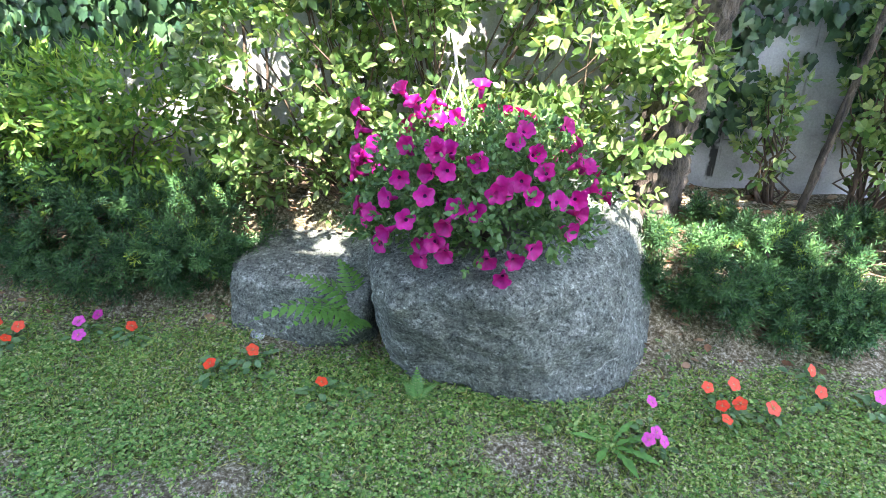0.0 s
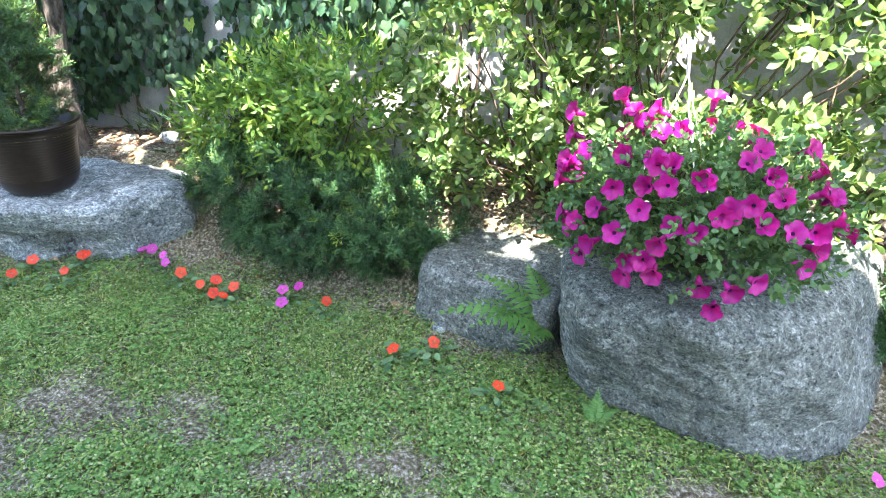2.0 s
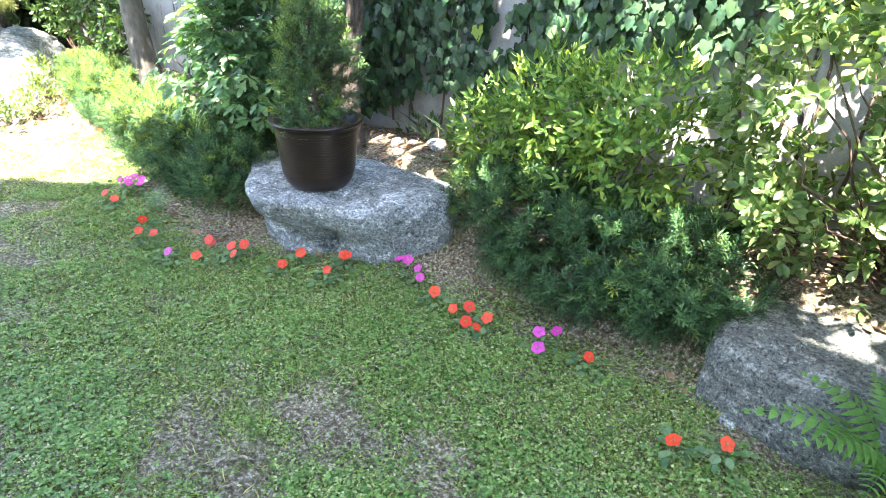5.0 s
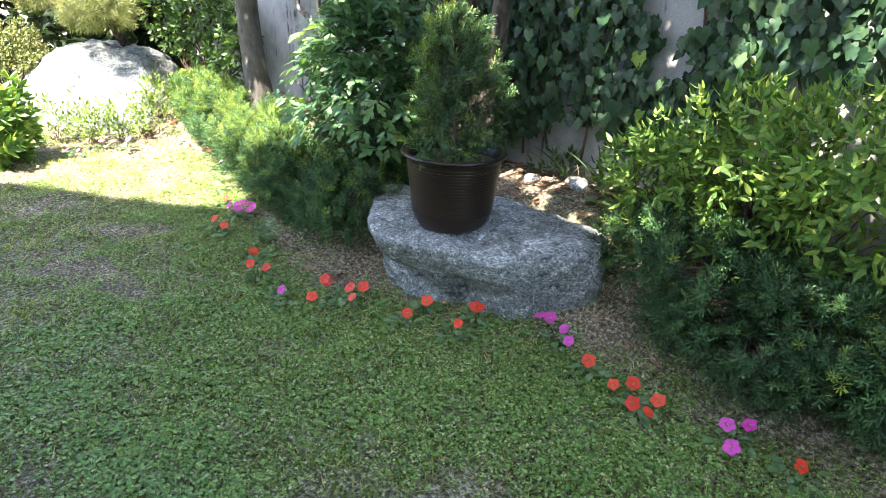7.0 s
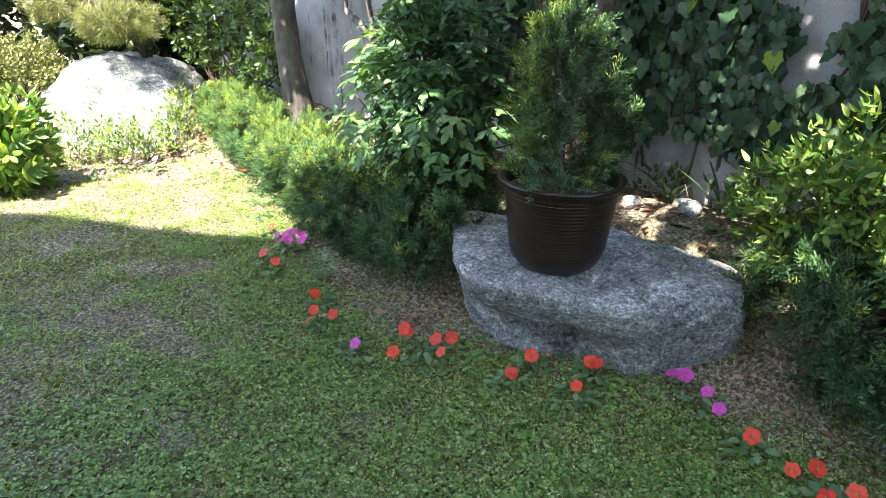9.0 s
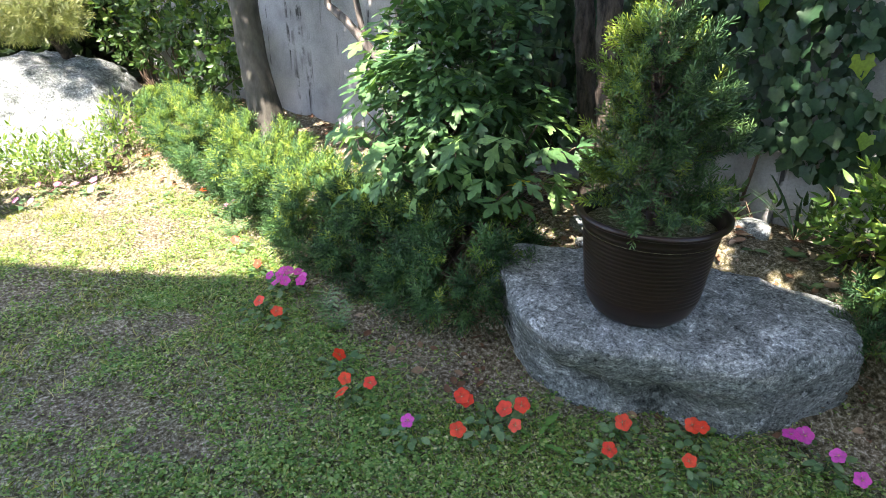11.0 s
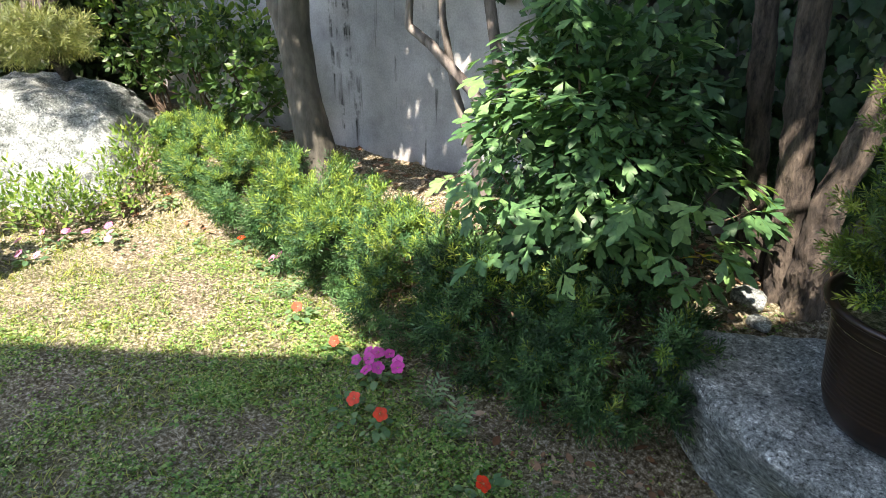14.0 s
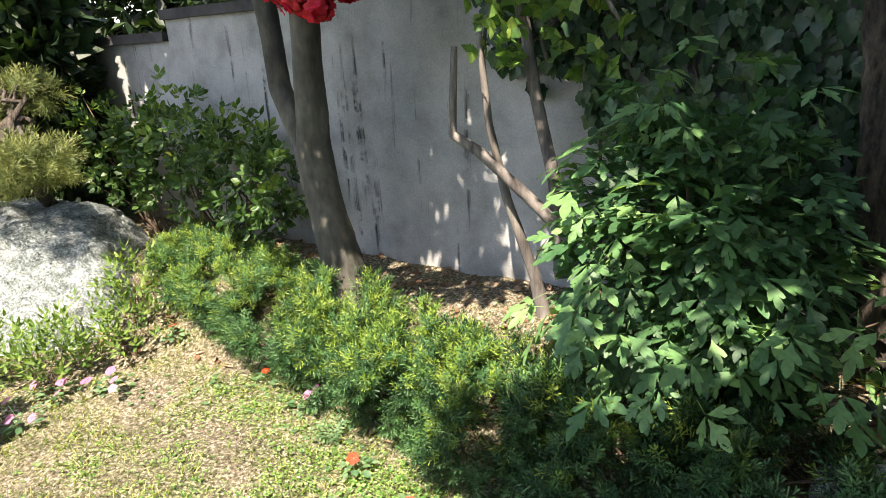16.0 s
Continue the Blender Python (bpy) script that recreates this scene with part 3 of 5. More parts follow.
rock("stone", "low flat-topped grey stone with dappled light", (0.22, 0.60, 0.12),
     [(-0.02, -0.14, 1, 0.175), (-0.2, -0.95, 0.22, 0.285), (-1, 0.05, 0.08, 0.335), (0, 1, 0.2, 0.27), (1, -0.2, 0, 0.37), (-0.7, -0.7, 0.1, 0.40), (0.15, -0.85, -0.5, 0.33), (0, 0, -1, 0.2)],
     edge=13, seed=8.3, rough=0.018, grain=(0.3, 0.2, 0.9), layers=0.005)
rock("flat_stone", "long pale granite stone carrying the potted yew", (-2.08, 0.17, 0.18),
     [(0.03, -0.05, 1, 0.205), (-0.543, -0.84, -0.22, 0.43), (0.543, -0.84, -0.34, 0.275), (0.85, 0.45, 0.1, 0.64), (-0.565, 0.825, 0.1, 0.335), (-0.233, 0.972, 0.15, 0.36), (-1, -0.05, -0.25, 0.655), (0.45, -0.45, 0.75, 0.345), (0.85, -0.5, -0.2, 0.37), (0, -1, -0.05, 0.475), (0, 0, -1, 0.24)],
     "rock_pale", edge=15, seed=5.7, rough=0.018, grain=(0.2, 0.3, 1), layers=0.003, dent=[((0.16, -0.18, -0.09), 0.13, 0.13), ((-0.13, -0.38, -0.11), 0.17, 0.17), ((0.22, -0.10, 0.17), 0.10, 0.03)], sub=7)
rock("sunlit_stone", "pale granite boulder in full sun at the bed", (-7.05, -0.45, 0.2),
     [(0.1, 0.05, 1, 0.50), (0.71, -0.71, 0.35, 0.44), (-0.71, 0.71, 0.1, 0.45), (0.71, 0.71, 0.3, 0.72), (-0.71, -0.71, 0.3, 0.74), (0.3, -0.3, 0.9, 0.53), (0.6, 0.5, 0.7, 0.66), (-0.5, -0.6, 0.8, 0.66), (0, 0, -1, 0.35)],
     "rock_pale", edge=8, seed=11.0, rough=0.03, grain=(0.5, 0.2, 0.8), layers=0.005)


# ---- leaves ----
def rosette(leaf, k, tilt, wheel=0.0):
    """k leaves in a whorl round +y of the shoot."""
    out = []
    for i in range(k):
        a = 360 * i / k + wheel
        out.append((leaf, pose(0, 0, 0, 0, a, 0) @ pose(0, 0, 0, tilt, 0, 0)))
    return join_tmpl(out)


def shoot(length=0.055, needles=17, nl=0.029, nw=0.0044):
    """A yew shoot along +y: flat needles joined to its stem all round, closing to a tuft at the tip."""
    v = [(0.0008 * (-1) ** i, -0.02 + (length + 0.02) * i / needles, 0) for i in range(needles + 1)]
    f = []
    for i in range(needles):
        t = (i + 0.5) / needles
        a = i * 2.4
        s = 0.6 + 0.4 * math.sin(math.pi * min(1, t * 0.8 + 0.15))
        out = 1.1 - 0.55 * t
        d = Vector((math.cos(a) * out, 0.30 + 0.55 * t, math.sin(a) * out * 0.8)).normalized()
        side = d.cross(Vector((0.1, 1, 0.25))).normalized() * nw / 2
        p = (Vector(v[i]) + Vector(v[i + 1])) / 2
        c = len(v)
        v += [tuple(p + d * nl * s * 0.82 + side), tuple(p + d * nl * s), tuple(p + d * nl * s * 0.82 - side)]
        f.append((i, i + 1, c, c + 1, c + 2))
    return np.array(v), f


SHOOT = shoot()
SHOOT_BIG = shoot(0.085, 26, 0.031, 0.0044)
ELLIPSE = blade(0.052, 0.026, 4, 0.2, 0.2, 0.58)
LANCE = blade(0.062, 0.022, 4, 0.25, 0.3, 0.36)
OVAL = blade(0.032, 0.019, 3, 0.2, 0.25, 0.5)
AZALEA = join_tmpl([(ELLIPSE, pose(0, 0.006 * i, 0, 0, 137.5 * i, 0) @ pose(0, 0, 0, 78 - 6 * i, 0, 0)) for i in range(6)])
SPIREA = join_tmpl([(LANCE, pose(0, 0.014 * i, 0, 0, 137 * i, 0) @ pose(0, 0, 0, 84 - 8 * i, 0, 0)) for i in range(6)])
OVALS = join_tmpl([(OVAL, pose(0, 0.012 * i, 0, 0, 137 * i, 0) @ pose(0, 0, 0, 55, 0, 0)) for i in range(5)])
IVY = outline_leaf([(0.014, -0.012), (0.030, -0.010), (0.037, 0.004), (0.034, 0.018), (0.043, 0.036), (0.031, 0.042), (0.024, 0.050), (0.014, 0.068), (0, 0.084)], 0.25)
LOBE = outline_leaf([(0.004, 0.012), (0.011, 0.032), (0.025, 0.050), (0.033, 0.070), (0.023, 0.075), (0.013, 0.066), (0.016, 0.088), (0.009, 0.108), (0, 0.118)], 0.2)
SIDE_LOBE = outline_leaf([(0.004, 0.010), (0.011, 0.024), (0.018, 0.040), (0.021, 0.055), (0.014, 0.057), (0.010, 0.052), (0.011, 0.072), (0, 0.088)], 0.2)
PEONY = join_tmpl([(blade(0.07, 0.004, 3, 0, 0), pose(0, -0.07, 0)), (LOBE, pose(0, 0.012, 0, -8)), (SIDE_LOBE, pose(0.003, 0, 0, -14, 0, -62)), (SIDE_LOBE, pose(-0.003, 0, 0, -14, 0, 62))])
PEONY_B = join_tmpl([(blade(0.06, 0.004, 3, 0, 0), pose(0, -0.06, 0)), (SIDE_LOBE, pose(0, 0.01, 0, -20)), (SIDE_LOBE, pose(0.003, 0, 0, -24, 0, -75)), (LOBE, pose(-0.003, 0, 0, -10, 0, 50))])
STRAP = blade(0.32, 0.012, 6, 0.3, 0.45, 0.4)


def blob(k, centre, radii, shell=0.35, lump=0.22, seed=0.0, floor=None, low=-0.9):
    """k points in the outer shell of a lumpy ellipsoid, and the outward direction at each."""
    d = unit(rng.normal(0, 1, (int(k * 1.6), 3)))
    d = d[d[:, 2] > low][:k]
    n = np.array([noise.fractal(Vector(q * 2.3) + Vector((seed, seed, seed)), 0.8, 2.0, 3) for q in d])
    r = (1 + lump * n) * (1 - shell * rng.random(len(d)) ** 1.6)
    p = np.asarray(centre) + d * r[:, None] * np.asarray(radii)
    out = unit(d / np.asarray(radii))
    if floor is not None:
        keep = p[:, 2] > ground_z(p[:, 0], p[:, 1]) + floor
        p, out = p[keep], out[keep]
    return p, out


def stems(bag, base, tips, r0, r1, wob=0.03, sides=5, mi=0, k=6):
    for t in tips:
        bag.add(tube(bend(base + rng.normal(0, 0.02, 3) * [1, 1, 0], t, k, 0.02, wob), np.linspace(r0, r1, k), sides), mi=mi)


def shrub(name, label, base, blobs, tmpl, mat, size=(0.8, 1.3), up=0.5, stem_r=0.009, stem_k=14, low=-0.9, tips=None, clump=None, group=""):
    """A shrub: stems from its foot, and a crown of leafy shoots on lumpy masses (k, centre, radii)."""
    bz = float(ground_z(base[0], base[1])) - 0.03
    t = thing(name, label, "shrub", (base[0], base[1], bz), group)
    o = np.array([base[0], base[1], bz])
    leaf = Bag()
    for i, (k, c, r) in enumerate(blobs):
        p, out = blob(k, c, r, 0.55, 0.28, 3.7 * i + base[0], 0.03, low)
        d = unit(out + np.array([0, 0, up]) + jit(len(p), 0.35))
        if clump:
            n, cr = clump
            q, qo = blob(n, c, r, 0.25, 0.2, 3.7 * i + base[0], 0.03, low)
            j = rng.integers(0, len(q), k)
            e = unit(qo[j] * 0.7 + jit(k, 0.75) + np.array([0, 0, 0.25]))
            p = q[j] + e * (cr * rng.uniform(0.35, 1.0, k))[:, None]
            d, out = unit(e + np.array([0, 0, up * 0.5]) + jit(k, 0.2)), qo[j]
            keep = p[:, 2] > ground_z(p[:, 0], p[:, 1]) + 0.01
            p, d, out = p[keep], d[keep], out[keep]
        s = rng.uniform(*size, len(p))
        f = frames(d, np.cross(d, jit(len(p), 1)), s)
        if tips:
            # lighter tips favour upward-facing shoots: young growth plus top light put into colour
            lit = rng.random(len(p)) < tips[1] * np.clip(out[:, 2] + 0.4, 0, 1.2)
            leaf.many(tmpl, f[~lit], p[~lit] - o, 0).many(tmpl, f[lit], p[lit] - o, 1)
        else:
            leaf.many(tmpl, f, p - o, 0)
        pick = rng.choice(len(p), min(stem_k, len(p)), False)
        foot = np.array([np.clip(0, c[0] - o[0] - r[0] * 0.6, c[0] - o[0] + r[0] * 0.6), np.clip(0, c[1] - o[1] - r[1] * 0.6, c[1] - o[1] + r[1] * 0.6), 0])
        foot[2] = float(ground_z(o[0] + foot[0], o[1] + foot[1])) - o[2] - 0.02
        for e in p[pick] * 0.95 + np.asarray(c) * 0.05 - o:
            part("stem", Bag().add(tube(bend(foot + rng.normal(0, 0.03, 3) * [1, 1, 0], e, 6, 0.02, 0.03), np.linspace(stem_r, stem_r * 0.3, 6), 5)).mesh("stem", "twig"), t)
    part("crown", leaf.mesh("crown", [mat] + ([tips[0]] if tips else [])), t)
    return t


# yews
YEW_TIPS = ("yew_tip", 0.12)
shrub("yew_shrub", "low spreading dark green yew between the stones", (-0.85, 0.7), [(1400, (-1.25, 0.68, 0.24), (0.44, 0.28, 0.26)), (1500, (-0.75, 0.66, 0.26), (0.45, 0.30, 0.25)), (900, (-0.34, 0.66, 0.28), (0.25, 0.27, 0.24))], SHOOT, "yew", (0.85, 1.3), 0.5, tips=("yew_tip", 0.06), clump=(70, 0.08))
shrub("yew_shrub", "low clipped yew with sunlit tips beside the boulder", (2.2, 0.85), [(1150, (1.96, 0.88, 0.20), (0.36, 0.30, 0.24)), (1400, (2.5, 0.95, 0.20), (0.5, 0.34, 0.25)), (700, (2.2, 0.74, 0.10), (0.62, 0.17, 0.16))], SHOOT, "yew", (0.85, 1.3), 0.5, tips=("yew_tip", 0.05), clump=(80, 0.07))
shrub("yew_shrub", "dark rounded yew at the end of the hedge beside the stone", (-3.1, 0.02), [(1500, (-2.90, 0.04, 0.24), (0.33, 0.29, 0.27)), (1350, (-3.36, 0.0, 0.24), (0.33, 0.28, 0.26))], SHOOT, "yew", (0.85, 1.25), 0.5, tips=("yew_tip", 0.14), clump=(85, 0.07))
HEDGE = [(-3.8, 0.0, 0.29), (-4.25, 0.04, 0.30), (-4.7, 0.1, 0.31), (-5.2, 0.12, 0.33), (-5.7, 0.16, 0.33), (-6.1, 0.2, 0.33)]
shrub("yew_hedge", "clipped low yew hedge with new tips coloured as sunlit", (-4.3, 0.1), [(1250, (x, y, z - 0.07), (0.32, 0.27, 0.26)) for x, y, z in HEDGE], SHOOT, "yew", (0.75, 1.15), 0.6, stem_k=6, tips=("yew_tip", 0.42), clump=(70, 0.07))

# flowering shrubs on the wall
shrub("azalea", "tall glossy-leaved azalea in bright sun against the wall", (0.75, 1.0), [(260, (0.02, 0.85, 0.92), (0.38, 0.22, 0.36)), (340, (0.55, 0.85, 1.12), (0.5, 0.28, 0.48)), (340, (1.1, 0.92, 1.15), (0.5, 0.28, 0.48)), (200, (1.5, 0.85, 0.98), (0.30, 0.22, 0.36)), (190, (0.1, 0.85, 1.40), (0.42, 0.22, 0.32)), (320, (0.9, 1.0, 1.65), (0.9, 0.25, 0.35)), (150, (0.15, 0.9, 0.66), (0.35, 0.18, 0.22)), (150, (0.6, 0.95, 0.68), (0.4, 0.18, 0.24)), (90, (1.35, 0.85, 0.62), (0.3, 0.15, 0.2))], AZALEA, "azalea", (0.75, 1.25), 0.35, 0.008, 10, clump=(34, 0.14))
shrub("spirea", "fresh green spirea shrub with pointed leaves", (-0.95, 0.85), [(300, (-0.72, 0.78, 0.86), (0.38, 0.25, 0.28)), (300, (-1.15, 0.80, 0.80), (0.42, 0.25, 0.28)), (160, (-1.48, 0.75, 0.64), (0.28, 0.22, 0.24)), (110, (-0.95, 0.76, 0.52), (0.5, 0.22, 0.18))], SPIREA, "spirea", (0.55, 1.05), 0.3, 0.006, 14)
shrub("shrub", "leafy shrub with slender stems beside the wall", (2.75, 1.3), [(300, (2.95, 1.2, 0.95), (0.35, 0.25, 0.55)), (90, (2.62, 1.28, 1.05), (0.14, 0.10, 0.55)), (60, (2.22, 1.25, 0.80), (0.13, 0.10, 0.42))], AZALEA, "azalea", (0.7, 1.1), 0.2, 0.008, 14)
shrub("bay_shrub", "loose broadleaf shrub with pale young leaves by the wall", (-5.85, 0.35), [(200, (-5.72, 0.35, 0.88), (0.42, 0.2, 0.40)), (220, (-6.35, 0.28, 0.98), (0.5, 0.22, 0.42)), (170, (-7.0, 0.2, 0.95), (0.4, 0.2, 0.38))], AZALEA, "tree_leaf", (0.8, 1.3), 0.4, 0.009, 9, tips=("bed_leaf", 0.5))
shrub("rhododendron", "dark leafy shrub at the lawn's edge", (-5.85, -1.6), [(330, (-5.8, -1.58, 0.30), (0.40, 0.34, 0.36))], rosette(blade(0.10, 0.036, 4, 0.2, 0.25, 0.5), 6, 62), "spirea", (0.8, 1.2), 0.4, 0.01, 10)
shrub("box_shrub", "rounded light green clipped shrub behind the stone", (-7.6, -1.25), [(1400, (-7.6, -1.25, 0.55), (0.40, 0.45, 0.30))], OVALS, "pine", (0.8, 1.2), 0.6, 0.012, 20, low=-0.4)


shrub("undergrowth", "low leafy groundcover beneath the ivy", (-1.6, 0.92), [(90, (-1.75, 0.92, 0.42), (0.30, 0.14, 0.14)), (110, (-1.35, 1.0, 0.45), (0.32, 0.12, 0.18)), (50, (-2.2, 0.92, 0.42), (0.18, 0.08, 0.12))], SPIREA, "tree_leaf", (0.6, 1.0), 0.6, 0.004, 8)


# ---- peony, ivy ----
def make_peony():
    t = thing("tree_peony", "bushy tree peony with lobed green leaves", "peony", (-3.1, 0.25, float(ground_z(-3.1, 0.25)) - 0.02))
    o = np.array(t.location)
    wood = Bag()
    P, D = [], []
    for k, c, r in [(110, (-3.2, 0.15, 0.75), (0.46, 0.36, 0.40)), (70, (-2.85, 0.2, 0.70), (0.36, 0.30, 0.28)), (65, (-3.3, 0.25, 1.05), (0.36, 0.3, 0.30)), (50, (-3.2, 0.38, 1.32), (0.34, 0.22, 0.22))]:
        p, d = blob(k, c, r, 0.3, 0.25, 2.0 + c[0], 0.05, -0.6)
        P.append(p), D.append(d)
    P, D = np.concatenate(P), np.concatenate(D)
    stems(wood, np.zeros(3), P[rng.choice(len(P), 26, False)] * 0.9 + 0.1 * np.array([-3.15, 0.2, 0.75]) - o, 0.008, 0.003)
    part("stem", wood.mesh("stem", "twig"), t)
    # inner leaves wear the darker copy, painting the shade inside the bush
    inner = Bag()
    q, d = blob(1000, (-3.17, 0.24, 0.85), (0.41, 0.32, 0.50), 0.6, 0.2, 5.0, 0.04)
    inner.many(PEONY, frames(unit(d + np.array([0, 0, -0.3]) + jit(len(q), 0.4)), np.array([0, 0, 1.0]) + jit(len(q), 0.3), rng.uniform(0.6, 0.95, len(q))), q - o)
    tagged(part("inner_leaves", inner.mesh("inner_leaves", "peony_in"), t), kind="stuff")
    kinds = [Bag().add(x).mesh("leaf", "peony") for x in (PEONY, PEONY_B)]
    tipv = unit(D * [1, 1, 0.35] + np.array([0, 0, -0.35]) + jit(len(P), 0.3))
    nor = unit(D + np.array([0, 0, 0.9]) + jit(len(P), 0.3))
    R = frames(tipv, nor, rng.uniform(0.7, 1.1, len(P)))
    for i in range(len(P)):
        m = Matrix.Translation(P[i] - o) @ Matrix(R[i].tolist()).to_4x4()
        part("leaf", kinds[i % 2], t, m=m)
    y = Bag().add(PEONY).mesh("leaf", "yellow_leaf")
    part("leaf", y, t, "yellowed leaf", m=Matrix.Translation(Vector((-2.70, 0.20, 0.62)) - Vector(o)) @ pose(0, 0, 0, 40, 0, 200))


def make_ivy():
    t = thing("ivy", "dark green ivy hanging over the garden wall", "ivy", (-2.0, float(wall_y(-2.0)) - 0.02, 0.3))
    o = np.array(t.location)

    def cover(k, dens):
        x = rng.uniform(-4.3, 3.4, k)
        z = rng.uniform(0.45, 2.5, k)
        n = fbm(x, z, 1.5, 6.0)
        edge = np.interp(x, [-4.3, -3.9, -3.6, -2.6, -2.0, -1.5, -1.0, -0.4, 1.6, 1.9, 2.2, 2.45, 2.7, 3.4], [1.6, 1.3, 0.75, 0.5, 0.72, 0.85, 1.05, 1.2, 1.4, 0.65, 0.8, 1.3, 0.8, 0.7])
        keep = (z > edge + 0.22 * n) & (n > -0.42 + 0.1 * dens)
        x, z = x[keep], z[keep]
        return np.stack([x, wall_y(x) - rng.uniform(0.02, 0.12, len(x)), z], 1)

    vines = Bag()
    for i in range(34):
        x = rng.uniform(-4.0, 1.0)
        a = np.array([x, wall_y(x) - 0.02, rng.uniform(0.4, 1.0)])
        b = np.array([x + rng.uniform(-0.4, 0.4), 0, 2.5])
        b[1] = wall_y(b[0]) - 0.025
        vines.add(tube(bend(a, b, 9, 0, 0.05) * [1, 0.2, 1] + [0, 0.8 * float(wall_y(x)) - 0.02, 0] - o, np.linspace(0.008, 0.004, 9), 5))
    part("vine", vines.mesh("vine", "twig"), t, "brown woody vine")
    back = Bag()
    p = cover(18000, 0)
    d = unit(np.array([0, -0.15, -1.0]) + jit(len(p), 0.4) * [1, 0.4, 1])
    back.many(IVY, frames(d, np.array([0.1, -1, 0.35]) + jit(len(p), 0.35), rng.uniform(0.45, 0.9, len(p))), p - o)
    tagged(part("back_leaves", back.mesh("back_leaves", "ivy_in"), t), kind="stuff")
    p = cover(1400, 1)
    p = p[np.abs(p[:, 0] + 2.0) < 1.7][:300]
    p[:, 1] -= 0.05
    # one ivy leaf in plain colour, one coloured as if the sun caught it
    me, lit = Bag().add(IVY).mesh("leaf", "ivy"), Bag().add(IVY).mesh("leaf", "ivy_lit")
    d = unit(np.array([0, -0.2, -1.0]) + jit(len(p), 0.4) * [1, 0.4, 1])
    R = frames(d, np.array([0.1, -1, 0.5]) + jit(len(p), 0.35), rng.uniform(0.6, 1.0, len(p)))
    for i in range(len(p)):
        part("leaf", lit if rng.random() < 0.05 else me, t, m=Matrix.Translation(p[i] - o) @ Matrix(R[i].tolist()).to_4x4())


make_peony()
make_ivy()


# ---- trees ----
def tree(name, label, base, trunks, bark, crowns, leaf, mat, leaf_size=(0.9, 1.4), extra=None):
    """Trunks as lists of (point, radius); a crown of leafy twigs on limbs."""
    bz = float(ground_z(base[0], base[1])) - 0.04
    t = thing(name, label, "tree", (base[0], base[1], bz))
    o = np.array([base[0], base[1], bz])
    tops = []
    for tr in trunks:
        p = np.array([q[:3] for q in tr], float)
        r = np.array([q[3] for q in tr])
        u = np.linspace(0, 1, len(p))
        w = np.linspace(0, 1, 70)
        pp = np.stack([np.interp(w, u, p[:, i]) for i in range(3)], 1)
        for i in range(3):
            pp[1:-1, i] = (pp[:-2, i] + 2 * pp[1:-1, i] + pp[2:, i]) / 4
        tv, tf = tube(pp - o, np.interp(w, u, r), 26)
        mid = np.repeat(pp - o, 26, 0)
        deep = 0.34 if bark == "bark" else 0.06
        for i in range(len(tv)):
            q = tv[i] * [26, 26, 9] + o * 3
            g = abs(noise.noise(Vector(q))) + 0.6 * noise.noise(Vector(q * 2.3))
            tv[i] = mid[i] + (tv[i] - mid[i]) * (0.9 + deep * g) + 0.1 * np.linalg.norm(tv[i] - mid[i]) * np.array(noise.noise_vector(Vector(tv[i] * [6, 6, 3])))
        part("trunk", Bag().add((tv, tf)).mesh("trunk", bark), t)
        tops.append(p[-1])
    crown, limbs = Bag(), Bag()
    for k, c, r in crowns:
        p, out = blob(k, c, r, 0.8, 0.35, c[0], None)
        d = unit(out + np.array([0, 0, -0.1]) + jit(len(p), 0.5))
        crown.many(leaf, frames(d, np.cross(d, jit(len(p), 1)), rng.uniform(*leaf_size, len(p))), p - o)
        a = tops[int(np.argmin([np.linalg.norm(q - np.asarray(c)) for q in tops]))]
        for e in p[rng.choice(len(p), 9, False)]:
            limbs.add(tube(bend(a - o, e - o, 7, 0.08, 0.06), np.linspace(0.03, 0.006, 7), 6))
    part("limb", limbs.mesh("limb", bark), t)
    part("crown", crown.mesh("crown", mat), t)
    if extra:
        extra(t, o)
    return t


FAR_LEAF = rosette(blade(0.11, 0.05, 2, 0.15, 0.2, 0.5), 5, 55)
BROAD = rosette(blade(0.11, 0.05, 4, 0.15, 0.2, 0.5), 5, 55)


def myrtle_flowers(t, o):
    petal = blade(0.03, 0.026, 3, 0.3, -0.2, 0.6)
    fl = rosette(petal, 6, 65)
    for c, r, k in [((-4.78, 0.16, 1.78), 0.11, 170), ((-4.62, 0.24, 1.83), 0.10, 140), ((-4.92, 0.14, 1.84), 0.09, 90), ((-4.70, 0.14, 1.72), 0.06, 60)]:
        p, d = blob(k, c, (r, r, r * 0.8), 0.5, 0.3, c[0])
        b = Bag().many(fl, frames(d, np.cross(d, jit(len(p), 1)), rng.uniform(0.7, 1.1, len(p))), p - o)
        part("blossom", b.mesh("blossom", "crimson"), t, "crimson blossom cluster")


